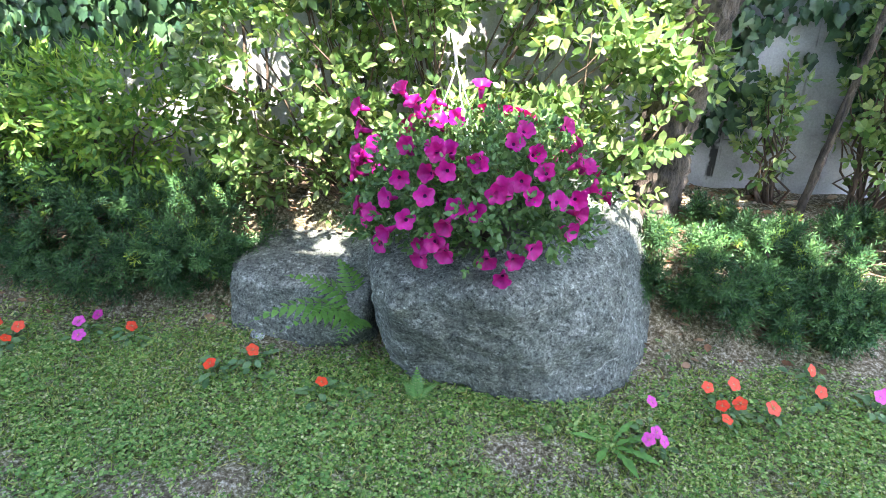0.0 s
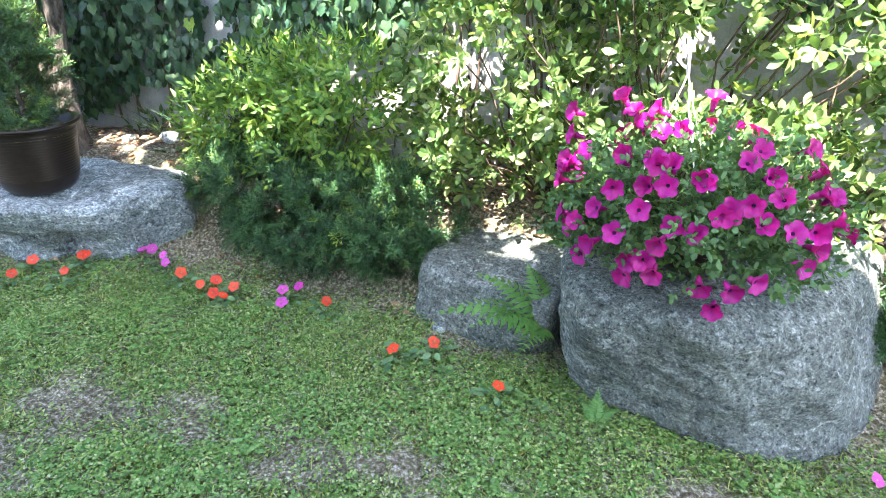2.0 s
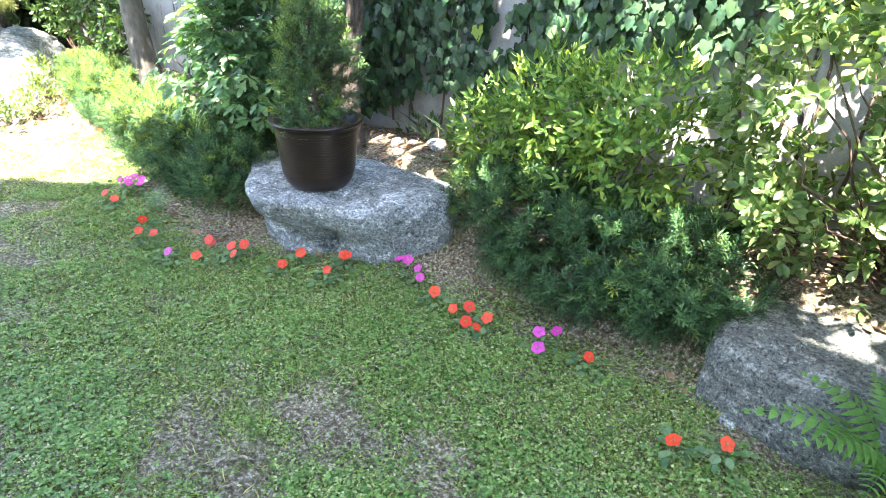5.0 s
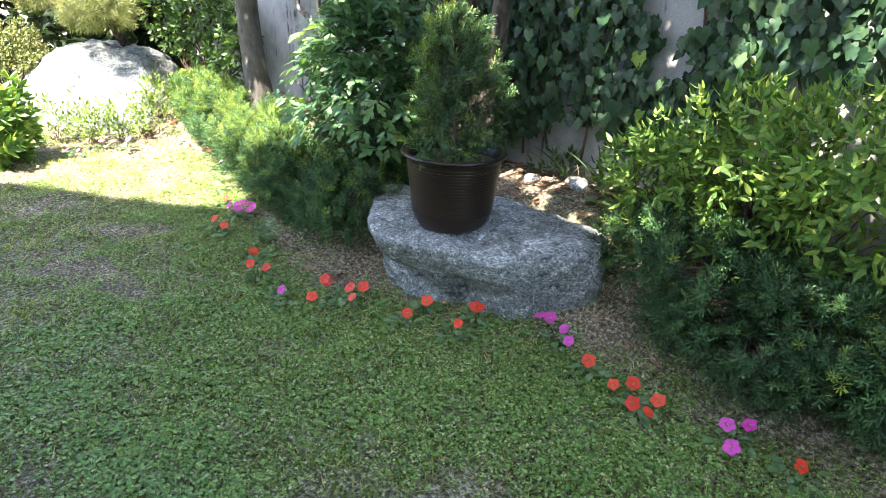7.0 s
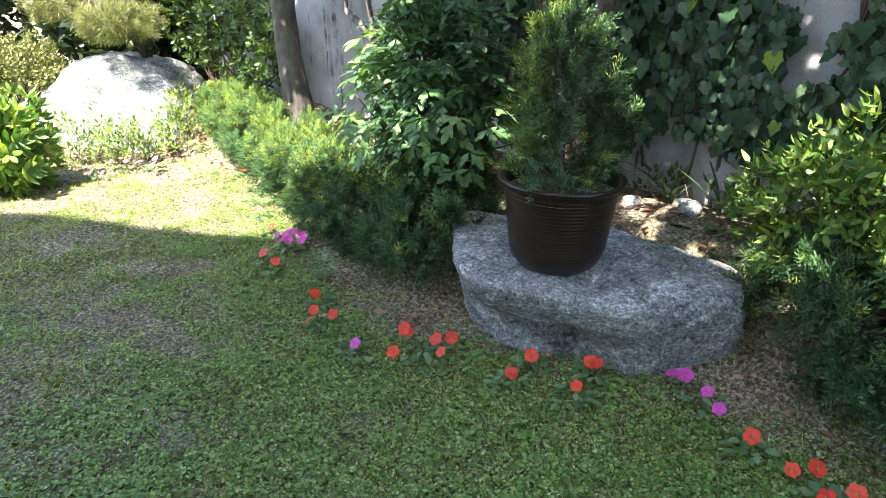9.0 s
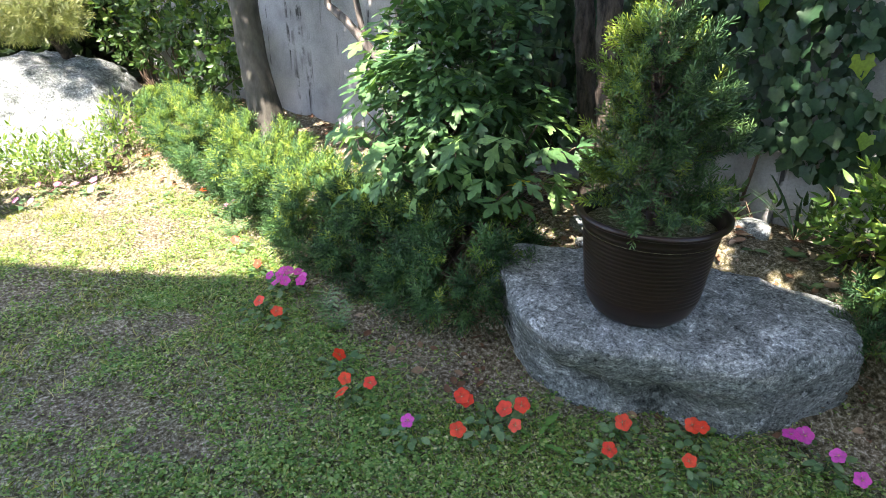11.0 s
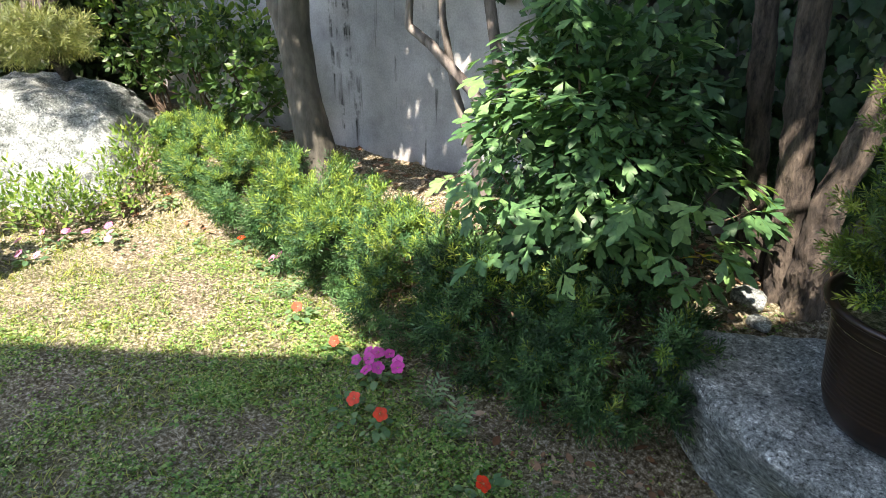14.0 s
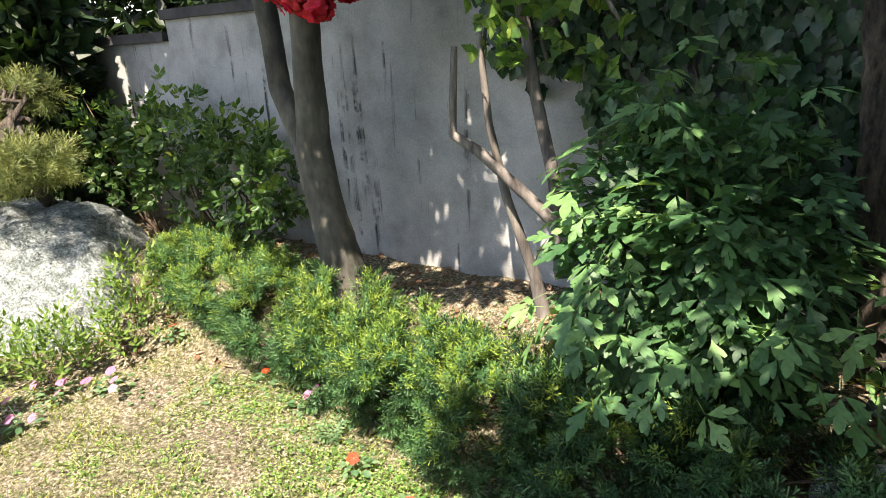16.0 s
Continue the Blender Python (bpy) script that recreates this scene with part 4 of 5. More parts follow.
tree("crape_myrtle", "smooth grey crape myrtle with crimson blossom", (-4.92, 0.25),
     [[(-4.78, 0.25, 0.25, 0.135), (-4.84, 0.25, 0.55, 0.11), (-4.93, 0.25, 0.9, 0.095), (-4.96, 0.25, 1.15, 0.088), (-4.93, 0.24, 1.5, 0.075), (-4.85, 0.2, 2.0, 0.07), (-4.7, 0.0, 2.5, 0.06)],
      [(-4.99, 0.26, 0.85, 0.06), (-5.08, 0.28, 1.15, 0.062), (-5.2, 0.28, 1.4, 0.06), (-5.22, 0.27, 1.75, 0.058), (-5.2, 0.2, 2.5, 0.05)]],
     # unseen crown masses; the second is added to shade the left wall
     "smooth_bark", [(1000, (-4.6, -0.2, 3.2), (1.2, 0.9, 0.7)), (560, (-6.0, -0.5, 3.1), (1.0, 0.55, 0.5))], BROAD, "tree_leaf", extra=myrtle_flowers)
tree("old_tree", "rough-barked old tree behind the potted yew", (-2.5, 0.58),
     [[(-2.46, 0.56, 0.25, 0.085), (-2.47, 0.55, 0.55, 0.058), (-2.46, 0.54, 0.8, 0.048), (-2.40, 0.54, 1.1, 0.044), (-2.32, 0.5, 1.5, 0.042), (-2.2, 0.3, 2.4, 0.04)],
      [(-2.52, 0.6, 0.25, 0.085), (-2.56, 0.58, 0.6, 0.058), (-2.60, 0.56, 0.95, 0.05), (-2.64, 0.55, 1.3, 0.047), (-2.7, 0.45, 2.4, 0.04)],
      [(-2.66, 0.66, 0.25, 0.06), (-2.73, 0.62, 0.8, 0.042), (-2.79, 0.6, 1.3, 0.038), (-2.9, 0.5, 2.4, 0.03)]],
     # unseen crown masses, the small outlying ones added only to block sun
     "bark", [(900, (-2.0, 0.15, 3.2), (1.1, 0.7, 0.6)), (600, (-2.9, -0.25, 3.1), (0.6, 0.6, 0.45)), (110, (-2.85, -1.85, 3.2), (0.4, 0.2, 0.3)), (50, (-2.38, -1.35, 3.2), (0.33, 0.3, 0.3)), (32, (-1.3, -0.8, 3.2), (0.5, 0.32, 0.3))], BROAD, "tree_leaf")
tree("shade_tree", "thick leaning tree with furrowed bark by the wall", (1.74, 1.12),
     [[(1.68, 1.10, 0.25, 0.20), (1.72, 1.11, 0.5, 0.135), (1.75, 1.12, 0.85, 0.115), (1.80, 1.13, 1.15, 0.11), (1.88, 1.1, 1.5, 0.10), (2.0, 0.8, 2.5, 0.08)],
      [(2.42, 1.22, 0.3, 0.022), (2.50, 1.22, 0.9, 0.018), (2.58, 1.2, 1.6, 0.016), (2.7, 1.0, 2.5, 0.014)]],
     # unseen crown masses, several far from the trunk, added to cast dappled shade
     "bark", [(850, (2.9, 0.15, 3.3), (1.0, 0.8, 0.6)), (420, (2.6, 0.75, 2.75), (0.75, 0.4, 0.4)), (230, (-0.45, -0.6, 3.2), (0.75, 0.5, 0.4)), (45, (0.6, -0.95, 3.2), (0.6, 0.4, 0.35))], BROAD, "tree_leaf")
tree("bare_tree", "dead forked trunk with peeling pale bark", (-3.86, 0.52),
     [[(-3.84, 0.54, 0.25, 0.05), (-3.90, 0.50, 0.6, 0.027), (-3.98, 0.42, 0.94, 0.021), (-4.05, 0.40, 1.25, 0.017), (-4.10, 0.42, 1.6, 0.014)],
      [(-3.70, 0.45, 0.80, 0.028), (-3.86, 0.38, 0.98, 0.026), (-4.05, 0.33, 1.15, 0.024), (-4.16, 0.30, 1.22, 0.020), (-4.13, 0.3, 1.55, 0.014)],
      [(-3.80, 0.55, 0.6, 0.035), (-3.84, 0.56, 1.0, 0.03), (-3.93, 0.56, 1.35, 0.027), (-4.02, 0.55, 1.9, 0.022)]],
     "dead_bark", [(110, (-3.85, 0.5, 1.75), (0.42, 0.22, 0.42))], rosette(IVY, 3, 80), "spirea", (0.5, 0.8))
PINE_TUFT = shoot(0.045, 18, 0.055, 0.0034)
tree("pine", "small cloud-pruned pine with flat yellow-green pads", (-7.3, -0.05),
     [[(-7.3, -0.05, 0.2, 0.06), (-7.2, -0.15, 0.6, 0.05), (-7.0, -0.3, 0.85, 0.04), (-6.85, -0.4, 1.0, 0.03)]],
     "bark", [(620, (-6.75, -0.48, 1.04), (0.46, 0.32, 0.15)), (380, (-7.45, -0.8, 1.15), (0.45, 0.32, 0.14)), (260, (-7.3, -0.2, 1.4), (0.4, 0.3, 0.13))], PINE_TUFT, "pine", (0.9, 1.3))
for bx, by, bh, br in [(-8.5, -0.1, 3.0, 0.75), (-7.75, 0.08, 2.6, 0.42), (-10.5, 0.6, 3.0, 1.3), (-11.0, -2.0, 2.6, 1.2), (-9.6, 2.6, 3.2, 1.5), (-7.2, 2.4, 3.0, 1.1), (-11.5, -4.2, 2.8, 1.4)]:
    tree("background_tree", "dense dark evergreen beyond the garden wall", (bx, by),
         [[(bx, by, 0.0, 0.16), (bx, by, 1.2, 0.12), (bx, by, 2.2, 0.08)]], "bark",
         [(900, (bx, by, bh * 0.35), (br, br, bh * 0.4)), (900, (bx, by, bh * 0.75), (br * 0.9, br * 0.9, bh * 0.4))], FAR_LEAF, "dark_leaf", (1.2, 2.0))


# ---- potted yew ----
def make_pot():
    x, y, z = -2.095, 0.06, 0.375
    t = thing("plant_pot", "large glossy dark brown ribbed plastic pot on the stone", "plant pot", (x, y, z))
    prof = [(0.0, 0.0), (0.120, 0.0), (0.140, 0.006), (0.158, 0.022), (0.172, 0.045), (0.182, 0.075)]
    h = 0.085
    while h < 0.31:
        r = 0.184 + (h - 0.075) * 0.115
        prof += [(r, h), (r + 0.0009, h + 0.003), (r + 0.0009, h + 0.008), (r, h + 0.011)]
        h += 0.0135
    prof += [(0.214, 0.322), (0.216, 0.334), (0.232, 0.336), (0.238, 0.342), (0.237, 0.350), (0.230, 0.354), (0.220, 0.352), (0.212, 0.345), (0.203, 0.28), (0.0, 0.28)]
    part("pot", Bag().add(lathe(prof, 64)).mesh("pot", "pot"), t)
    soil = [(0.0, 0.30), (0.1, 0.305), (0.212, 0.295)]
    part("potting_soil", Bag().add(lathe(soil, 32)).mesh("potting_soil", "soil"), t, "dark potting soil")
    s = thing("potted_yew", "upright young yew growing in the brown pot", "yew", (x, y, z + 0.29))
    o = np.array(s.location)
    leaf = Bag()
    trunk = bend((0, 0, 0), (-0.09, 0.05, 0.62), 9, 0.0, 0.008)
    part("stem", Bag().add(tube(trunk, np.linspace(0.014, 0.004, 9), 7)).mesh("stem", "twig"), s)
    for i in range(66):
        u = ((i + 0.5) / 66) ** 1.1
        a = i * 2.4 + rng.normal(0, 0.25)
        foot = np.array([np.interp(u * 0.88 + 0.02, np.linspace(0, 1, 9), trunk[:, j]) for j in range(3)])
        reach = np.interp(u, [0, 0.15, 0.45, 0.75, 1], [0.19, 0.21, 0.175, 0.13, 0.06]) * rng.uniform(0.6, 1.12)
        tip = foot + np.array([math.cos(a) * reach, math.sin(a) * reach, reach * (rng.uniform(0.0, 0.35) + 0.6 * u) + 0.02])
        line = bend(foot, tip, 7, -0.01, 0.008)
        part("branch", Bag().add(tube(line, np.linspace(0.0045, 0.0015, 7), 5)).mesh("branch", "twig"), s)
        k = int(8 + 38 * reach)
        w = rng.uniform(0.25, 1.0, k) ** 0.7
        w[:4] = 1.0
        p = np.stack([np.interp(w, np.linspace(0, 1, 7), line[:, j]) for j in range(3)], 1)
        ahead = unit(tip - foot)
        d = unit(ahead * (0.5 + 0.5 * w[:, None]) + jit(k, 0.55) + np.array([0, 0, 0.22]))
        f = frames(d, np.array([0, 0, 1.0]) + jit(k, 0.5), rng.uniform(0.7, 1.1, k))
        # yellow tips gather at -x and the top, painting the sunny side as well
        sunlit_growth = rng.random(k) < w ** 2 * np.clip(0.1 - 0.8 * math.cos(a) + 0.5 * u, 0.03, 1)
        leaf.many(SHOOT_BIG, f[~sunlit_growth], p[~sunlit_growth], 0).many(SHOOT_BIG, f[sunlit_growth], p[sunlit_growth], 1)
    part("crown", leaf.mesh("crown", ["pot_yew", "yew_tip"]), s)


make_pot()


# ---- petunia basket ----
def disc_flower(r, lobes, cup, waves=0.12, depth=0.0, ring=30):
    """A trumpet bloom facing +z with lobed rim; returns petal and throat templates."""
    v, f = [], []
    rs = [(0.17, -depth), (0.55, -0.2 * depth + cup * 0.3), (1.0, cup)]
    for q, z in rs:
        for j in range(ring):
            a = 2 * math.pi * j / ring
            w = 1 - waves * (1 - abs(math.sin(lobes * a / 2))) * (q > 0.9)
            v.append((r * q * w * math.cos(a), r * q * w * math.sin(a), r * (z + 0.07 * math.sin(lobes * a * 1.0 + 1) * (q > 0.9))))
    for i in range(2):
        for j in range(ring):
            a, b = i * ring + j, i * ring + (j + 1) % ring
            f.append((a, b, b + ring, a + ring))
    t = [(0, 0, -1.9 * depth * r - 0.02 * r)] + [tuple(x) for x in v[:ring]]
    tf = [(0, 1 + j, 1 + (j + 1) % ring) for j in range(ring)]
    return (np.array(v), f), (np.array(t), tf)


def make_basket():
    bx, by, bz = 0.98, 0.36, 0.535
    b = thing("hanging_basket", "basket of trailing magenta petunias with white hanger, set on the boulder", "flower basket", (bx, by, bz))
    o = np.array([bx, by, bz])
    part("bowl", Bag().add(lathe([(0.0, 0.0), (0.10, 0.0), (0.14, 0.06), (0.165, 0.17), (0.175, 0.17), (0.17, 0.18), (0.158, 0.17), (0.15, 0.14), (0.0, 0.14)], 40)).mesh("bowl", "pot"), b, "dark plastic bowl")
    c = np.array([0.97, 0.33, 0.74])
    rad = np.array([0.46, 0.40, 0.30])
    leaf, wood = Bag(), Bag()
    for k, cc, rr in [(1250, c, rad * 0.93), (260, c + [-0.25, -0.05, -0.10], rad * 0.5), (170, c + [0.15, -0.1, -0.06], rad * 0.5)]:
        p, out = blob(k, cc, rr, 0.55, 0.2, cc[0], None, -0.42)
        d = unit(out + jit(len(p), 0.5) + [0, 0, 0.2])
        leaf.many(OVALS, frames(d, np.cross(d, jit(len(p), 1)), rng.uniform(0.65, 1.05, len(p))), p - o)
        stems(wood, np.array([0, 0, 0.15]), p[rng.choice(len(p), 16, False)] - o, 0.003, 0.0015)
    part("stem", wood.mesh("stem", "fern"), b)
    part("foliage", leaf.mesh("foliage", "petunia_leaf"), b)
    kinds = []
    for r, cup, dep in ((0.036, 0.10, 0.5), (0.034, 0.28, 0.7), (0.037, 0.02, 0.45)):
        pt, th = disc_flower(r, 5, cup, 0.24, dep)
        tube_t = lathe([(0.006, -0.055), (0.012, -0.02), (r * 0.18, -dep * r)], 8)
        kinds.append((Bag().add(pt).add(tube_t).mesh("bloom", "magenta"), Bag().add(th).mesh("throat", "throat")))
    # blooms by where they sit on the mound, seen from the lawn: across, height
    for i, (fx, fz) in enumerate(BLOOMS):
        u = (fx - c[0]) / rad[0]
        w = (fz - c[2]) / rad[2]
        q = u * u + w * w
        y = c[1] - rad[1] * math.sqrt(max(0.0, 1 - q)) - 0.015
        n = Vector((u * 0.9, -max(0.25, math.sqrt(max(0, 1 - q))) - 0.35, w * 0.7 + 0.18)).normalized()
        m = Matrix.Translation(Vector((fx, y, fz)) - Vector(o)) @ (n + Vector(rng.normal(0, 0.28, 3))).to_track_quat("Z", "Y").to_matrix().to_4x4() @ pose(0, 0, 0, 0, 0, rng.uniform(0, 360))
        pet, thr = kinds[i % 3]
        f = part("bloom", pet, b, m=m)
        part("throat", thr, f)
    for i in range(44):
        a = rng.uniform(0, math.pi) if i < 26 else rng.uniform(-math.pi, 0)
        e = rng.uniform(0.0, 1.2) if i < 26 else rng.uniform(-0.35, 1.0)
        d = Vector((math.cos(a) * math.cos(e), math.sin(a) * math.cos(e), math.sin(e)))
        p = Vector(c) + Vector((d.x * rad[0], d.y * rad[1], d.z * rad[2]))
        m = Matrix.Translation(p - Vector(o)) @ d.to_track_quat("Z", "Y").to_matrix().to_4x4()
        f = part("bloom", kinds[i % 3][0], b, m=m)
        part("throat", kinds[i % 3][1], f)
    top = np.array([0.87, 0.40, 1.17])
    for e in ((0.96, 0.20, 0.90), (0.80, 0.22, 0.88), (0.98, 0.52, 0.80)):
        part("hanger_wire", Bag().add(tube(bend(top - o, np.array(e) - o, 8, 0, 0.004), 0.0028, 6)).mesh("hanger_wire", "wire"), b)
    hook = [(0.87, 0.40, 1.17), (0.862, 0.40, 1.24), (0.852, 0.40, 1.285), (0.842, 0.40, 1.292), (0.838, 0.40, 1.275), (0.840, 0.40, 1.25)]
    part("hook", Bag().add(tube(np.array(hook) - o, 0.006, 8)).mesh("hook", "wire"), b, "flat white plastic hook")


BLOOMS = [(0.53, 1.03), (0.69, 1.1), (0.73, 1.06), (0.8, 1.07), (0.77, 1.02), (0.84, 1.02), (0.97, 1.13), (0.9, 1.03), (0.53, 0.95), (0.61, 0.92), (0.75, 0.96), (0.52, 0.86), (0.51, 0.82), (0.51, 0.78), (0.57, 0.74), (0.64, 0.75), (0.7, 0.7), (0.66, 0.62), (0.75, 0.88), (0.84, 0.91), (0.9, 0.92), (0.86, 0.96), (0.99, 0.95), (0.84, 0.85), (0.94, 0.83), (0.91, 0.77), (0.78, 0.77), (0.88, 0.71), (0.91, 0.67), (0.82, 0.62), (1.1, 0.99), (1.17, 0.96), (1.2, 0.92), (1.13, 0.9), (1.17, 0.86), (1.25, 0.84), (1.34, 0.9), (1.31, 0.83), (1.19, 0.69), (1.13, 0.65), (1.09, 0.55), (1.06, 0.87), (1.13, 1.01), (1.37, 0.84), (1.27, 1.0)]
make_basket()


# ---- impatiens ----
PETAL = blade(0.031, 0.028, 5, 0.10, 0.12, 0.68)


def impatiens_kind(colour):
    fl = join_tmpl([(PETAL, pose(0, 0.003, 0, 0, 0, 72 * i + 4) @ pose(0, 0, 0.0006 * i, 10, 0, 0)) for i in range(5)])
    return Bag().add(fl).mesh("bloom", colour), Bag().add(lathe([(0.0, 0.005), (0.003, 0.004), (0.0035, 0.0)], 8)).mesh("eye", "eye")


KIND = {c: impatiens_kind(c) for c in ("red", "pink", "pale_pink")}
IMP_LEAF = blade(0.036, 0.022, 4, 0.2, 0.3, 0.5)


def impatiens(colour, label, x, y, blooms, k=30, spread=0.10):
    """A low clump of toothed leaves with its open blooms at (dx, dy, height)."""
    z = float(ground_z(x, y))
    t = thing("impatiens", label, "flower", (x, y, z - 0.005), "bedding flowers along the lawn")
    b = Bag()
    a = rng.uniform(0, 2 * math.pi, k)
    r = rng.uniform(0.005, spread * 0.6, k)
    p = np.stack([r * np.cos(a), r * np.sin(a), rng.uniform(0.015, 0.06, k)], 1)
    d = np.stack([np.cos(a), np.sin(a), rng.uniform(-0.1, 0.5, k)], 1)
    b.many(IMP_LEAF, frames(d, np.array([0, 0, 1.0]) + jit(k, 0.25), rng.uniform(0.7, 1.3, k)), p)
    for q, e in zip(p[:6], d[:6]):
        b.add(tube([(0, 0, 0), tuple(q * 0.6), tuple(q)], 0.0015, 4))
    part("leaves", b.mesh("leaves", "impatiens_leaf"), t)
    for dx, dy, h in blooms:
        n = Vector((0.15 + rng.normal(0, 0.3), -0.5 + rng.normal(0, 0.25), 0.85))
        f = part("bloom", KIND[colour][0], t, m=Matrix.Translation((dx, dy, h)) @ n.to_track_quat("Z", "Y").to_matrix().to_4x4() @ Matrix.Rotation(rng.uniform(0, 6), 4, "Z") @ Matrix.Scale(rng.uniform(0.75, 1.0), 4))
        part("eye", KIND[colour][1], f)
        part("flower_stalk", Bag().add(tube([(dx * 0.2, dy * 0.2, 0.01), (dx * 0.7, dy * 0.7, h * 0.6), (dx, dy, h - 0.001)], 0.0013, 4)).mesh("flower_stalk", "impatiens_leaf"), t)


SINGLE = [(0.45, -0.03), (0.12, 0.11), (-0.01, 0.01), (-0.48, 0.22), (-1.24, 0.095), (-1.755, -0.15), (-1.98, -0.155), (-1.945, -0.28), (-2.915, -0.59), (-3.49, -0.60), (-3.37, -0.59), (-3.85, -0.41), (2.08, 0.12), (2.29, 0.38), (2.28, 0.25)]
for x, y in SINGLE:
    impatiens("red", "scarlet impatiens with toothed leaves at the lawn's edge", x, y, [(0.0, 0.0, 0.08)], 22, 0.12)
impatiens("red", "two scarlet impatiens blooms against the flat stone", -1.80, -0.01, [(-0.02, 0.01, 0.08), (0.01, 0.01, 0.085)], 20, 0.10)
impatiens("red", "three scarlet impatiens blooms at the lawn's edge", -2.74, -0.655, [(-0.04, -0.005, 0.08), (0.04, 0.045, 0.08), (0.005, -0.05, 0.07)], 20, 0.10)
impatiens("red", "cluster of scarlet impatiens blooms before the flat stone", -2.31, -0.42, [(-0.12, -0.01, 0.09), (-0.10, 0.0, 0.075), (-0.03, -0.125, 0.07), (0.025, 0.045, 0.09), (0.095, 0.02, 0.08), (0.05, 0.10, 0.09)], 44, 0.16)
impatiens("red", "cluster of scarlet impatiens blooms before the dark yew", -1.01, 0.08, [(-0.09, -0.01, 0.08), (-0.045, 0.05, 0.085), (0.02, -0.04, 0.08), (0.065, 0.045, 0.08), (0.09, -0.05, 0.09)], 30, 0.12)
impatiens("red", "cluster of scarlet impatiens blooms beside the boulder", 1.92, 0.13, [(-0.05, 0.07, 0.09), (0.05, 0.11, 0.09), (0.05, 0.0, 0.09), (-0.02, -0.03, 0.09), (-0.02, -0.10, 0.09)], 28, 0.14)
for x, y, b in [(-0.69, 0.20, [(-0.04, 0.02, 0.08), (0.01, 0.08, 0.08), (0.03, -0.08, 0.08)]), (-1.47, 0.165, [(-0.11, 0.0, 0.085), (-0.08, 0.035, 0.08), (0.02, 0.015, 0.08), (0.10, -0.045, 0.08)]), (-2.485, -0.625, [(0, 0, 0.08)]), (1.64, -0.04, [(0.01, 0.12, 0.10), (0.01, -0.03, 0.09), (-0.02, -0.07, 0.09), (0.03, -0.06, 0.085)]), (2.47, 0.23, [(0, 0, 0.09), (0.04, 0.03, 0.085)])]:
    impatiens("pink", "pink impatiens with toothed leaves at the lawn's edge", x, y, b, 24, 0.12)
impatiens("pink", "dense cluster of magenta-pink impatiens by the hedge", -3.61, -0.40, [(-0.05, -0.05, 0.09), (-0.06, 0.02, 0.09), (-0.02, 0.03, 0.10), (0.01, 0.06, 0.09), (0.05, -0.03, 0.09), (0.02, -0.06, 0.085), (0.10, 0.02, 0.09), (0.07, 0.05, 0.09), (-0.01, -0.02, 0.10)], 36, 0.15)
for x, y, b in [(-5.65, -0.62, [(-0.05, 0.03, 0.09), (0.06, 0.0, 0.09), (-0.07, -0.08, 0.08), (0.12, -0.04, 0.08)]), (-5.68, -1.0, [(0.0, -0.05, 0.08), (0.07, 0.02, 0.08), (-0.2, 0.0, 0.08)]), (-5.85, -0.82, [(0.0, 0.05, 0.09), (-0.1, -0.04, 0.08), (0.08, 0.0, 0.08)]), (-4.72, -0.15, [(0, 0, 0.09), (0.02, 0.04, 0.11)])]:
    impatiens("pale_pink", "pale pink impatiens in full sun before the stone", x, y, b, 26, 0.13)
for x, y in [(-5.05, -0.13), (-5.78, -0.2), (-4.2, -0.35)]:
    impatiens("red", "sun-bleached orange-red impatiens by the hedge", x, y, [(0.0, 0.0, 0.08)], 22, 0.12)


# ---- ferns, weeds, bedding ----
def frond(length, width, pairs=13):
    """A fern frond along +y, arching, its pinnae cut into small leaflets."""
    items = []
    for i in range(pairs):
        t = (i + 1) / (pairs + 1)
        w = width * math.sin(math.pi * (0.12 + 0.88 * t) ** 0.75) * (1 - 0.25 * t)
        z = 0.55 * length * (t - t * t * 1.45)
        for s in (-1, 1):
            pin = blade(w, length / pairs * 0.8, 5, 0.1, 0.35, 0.3)
            items.append((pin, pose(0, t * length, z, 0, 0, s * 68)))
    rib = tube([(0, t * length, 0.55 * length * (t - t * t * 1.45)) for t in np.linspace(0, 1, 10)], np.linspace(0.0025, 0.0008, 10), 4)
    items.append((rib, Matrix()))
    return join_tmpl(items)


def fern(label, at, fronds):
    t = thing("fern", label, "fern", at)
    for length, turn, tilt in fronds:
        part("frond", Bag().add(frond(length, length * 0.30)).mesh("frond", "fern"), t, m=pose(0, 0, 0, tilt, 0, turn))


fern("green fern arching out between the stones", (0.52, 0.30, 0.15), [(0.44, 112, 20), (0.36, 138, 28), (0.36, 88, 42), (0.30, 40, 50), (0.28, 175, 20)])
fern("small pale fern at the boulder's foot", (0.80, 0.02, 0.0), [(0.13, 10, 62), (0.10, 50, 40), (0.11, -50, 40)])
fern("fern growing over the flat stone's back", (0.56, 0.75, 0.28), [(0.22, 60, 40), (0.25, 110, 40), (0.2, 160, 30)])
DANDY = outline_leaf([(0.005, 0.03), (0.014, 0.05), (0.006, 0.062), (0.017, 0.085), (0.007, 0.10), (0.019, 0.125), (0.012, 0.16), (0, 0.195)], 0.5)


def leafy_weed(name, label, x, y, k, tmpl, mat, size, rise):
    t = thing(name, label, "weed", (x, y, float(ground_z(x, y)) - 0.003))
    b = Bag()
    a = np.arange(k) * 2 * math.pi / k + rng.uniform(0, 0.5, k)
    d = np.stack([np.cos(a), np.sin(a), rng.uniform(rise * 0.5, rise * 1.4, k)], 1)
    b.many(tmpl, frames(d, np.array([0, 0, 1.0]) - d * 0.3, rng.uniform(*size, k)), np.zeros((k, 3)) + [0, 0, 0.004])
    part("leaves", b.mesh("leaves", mat), t)


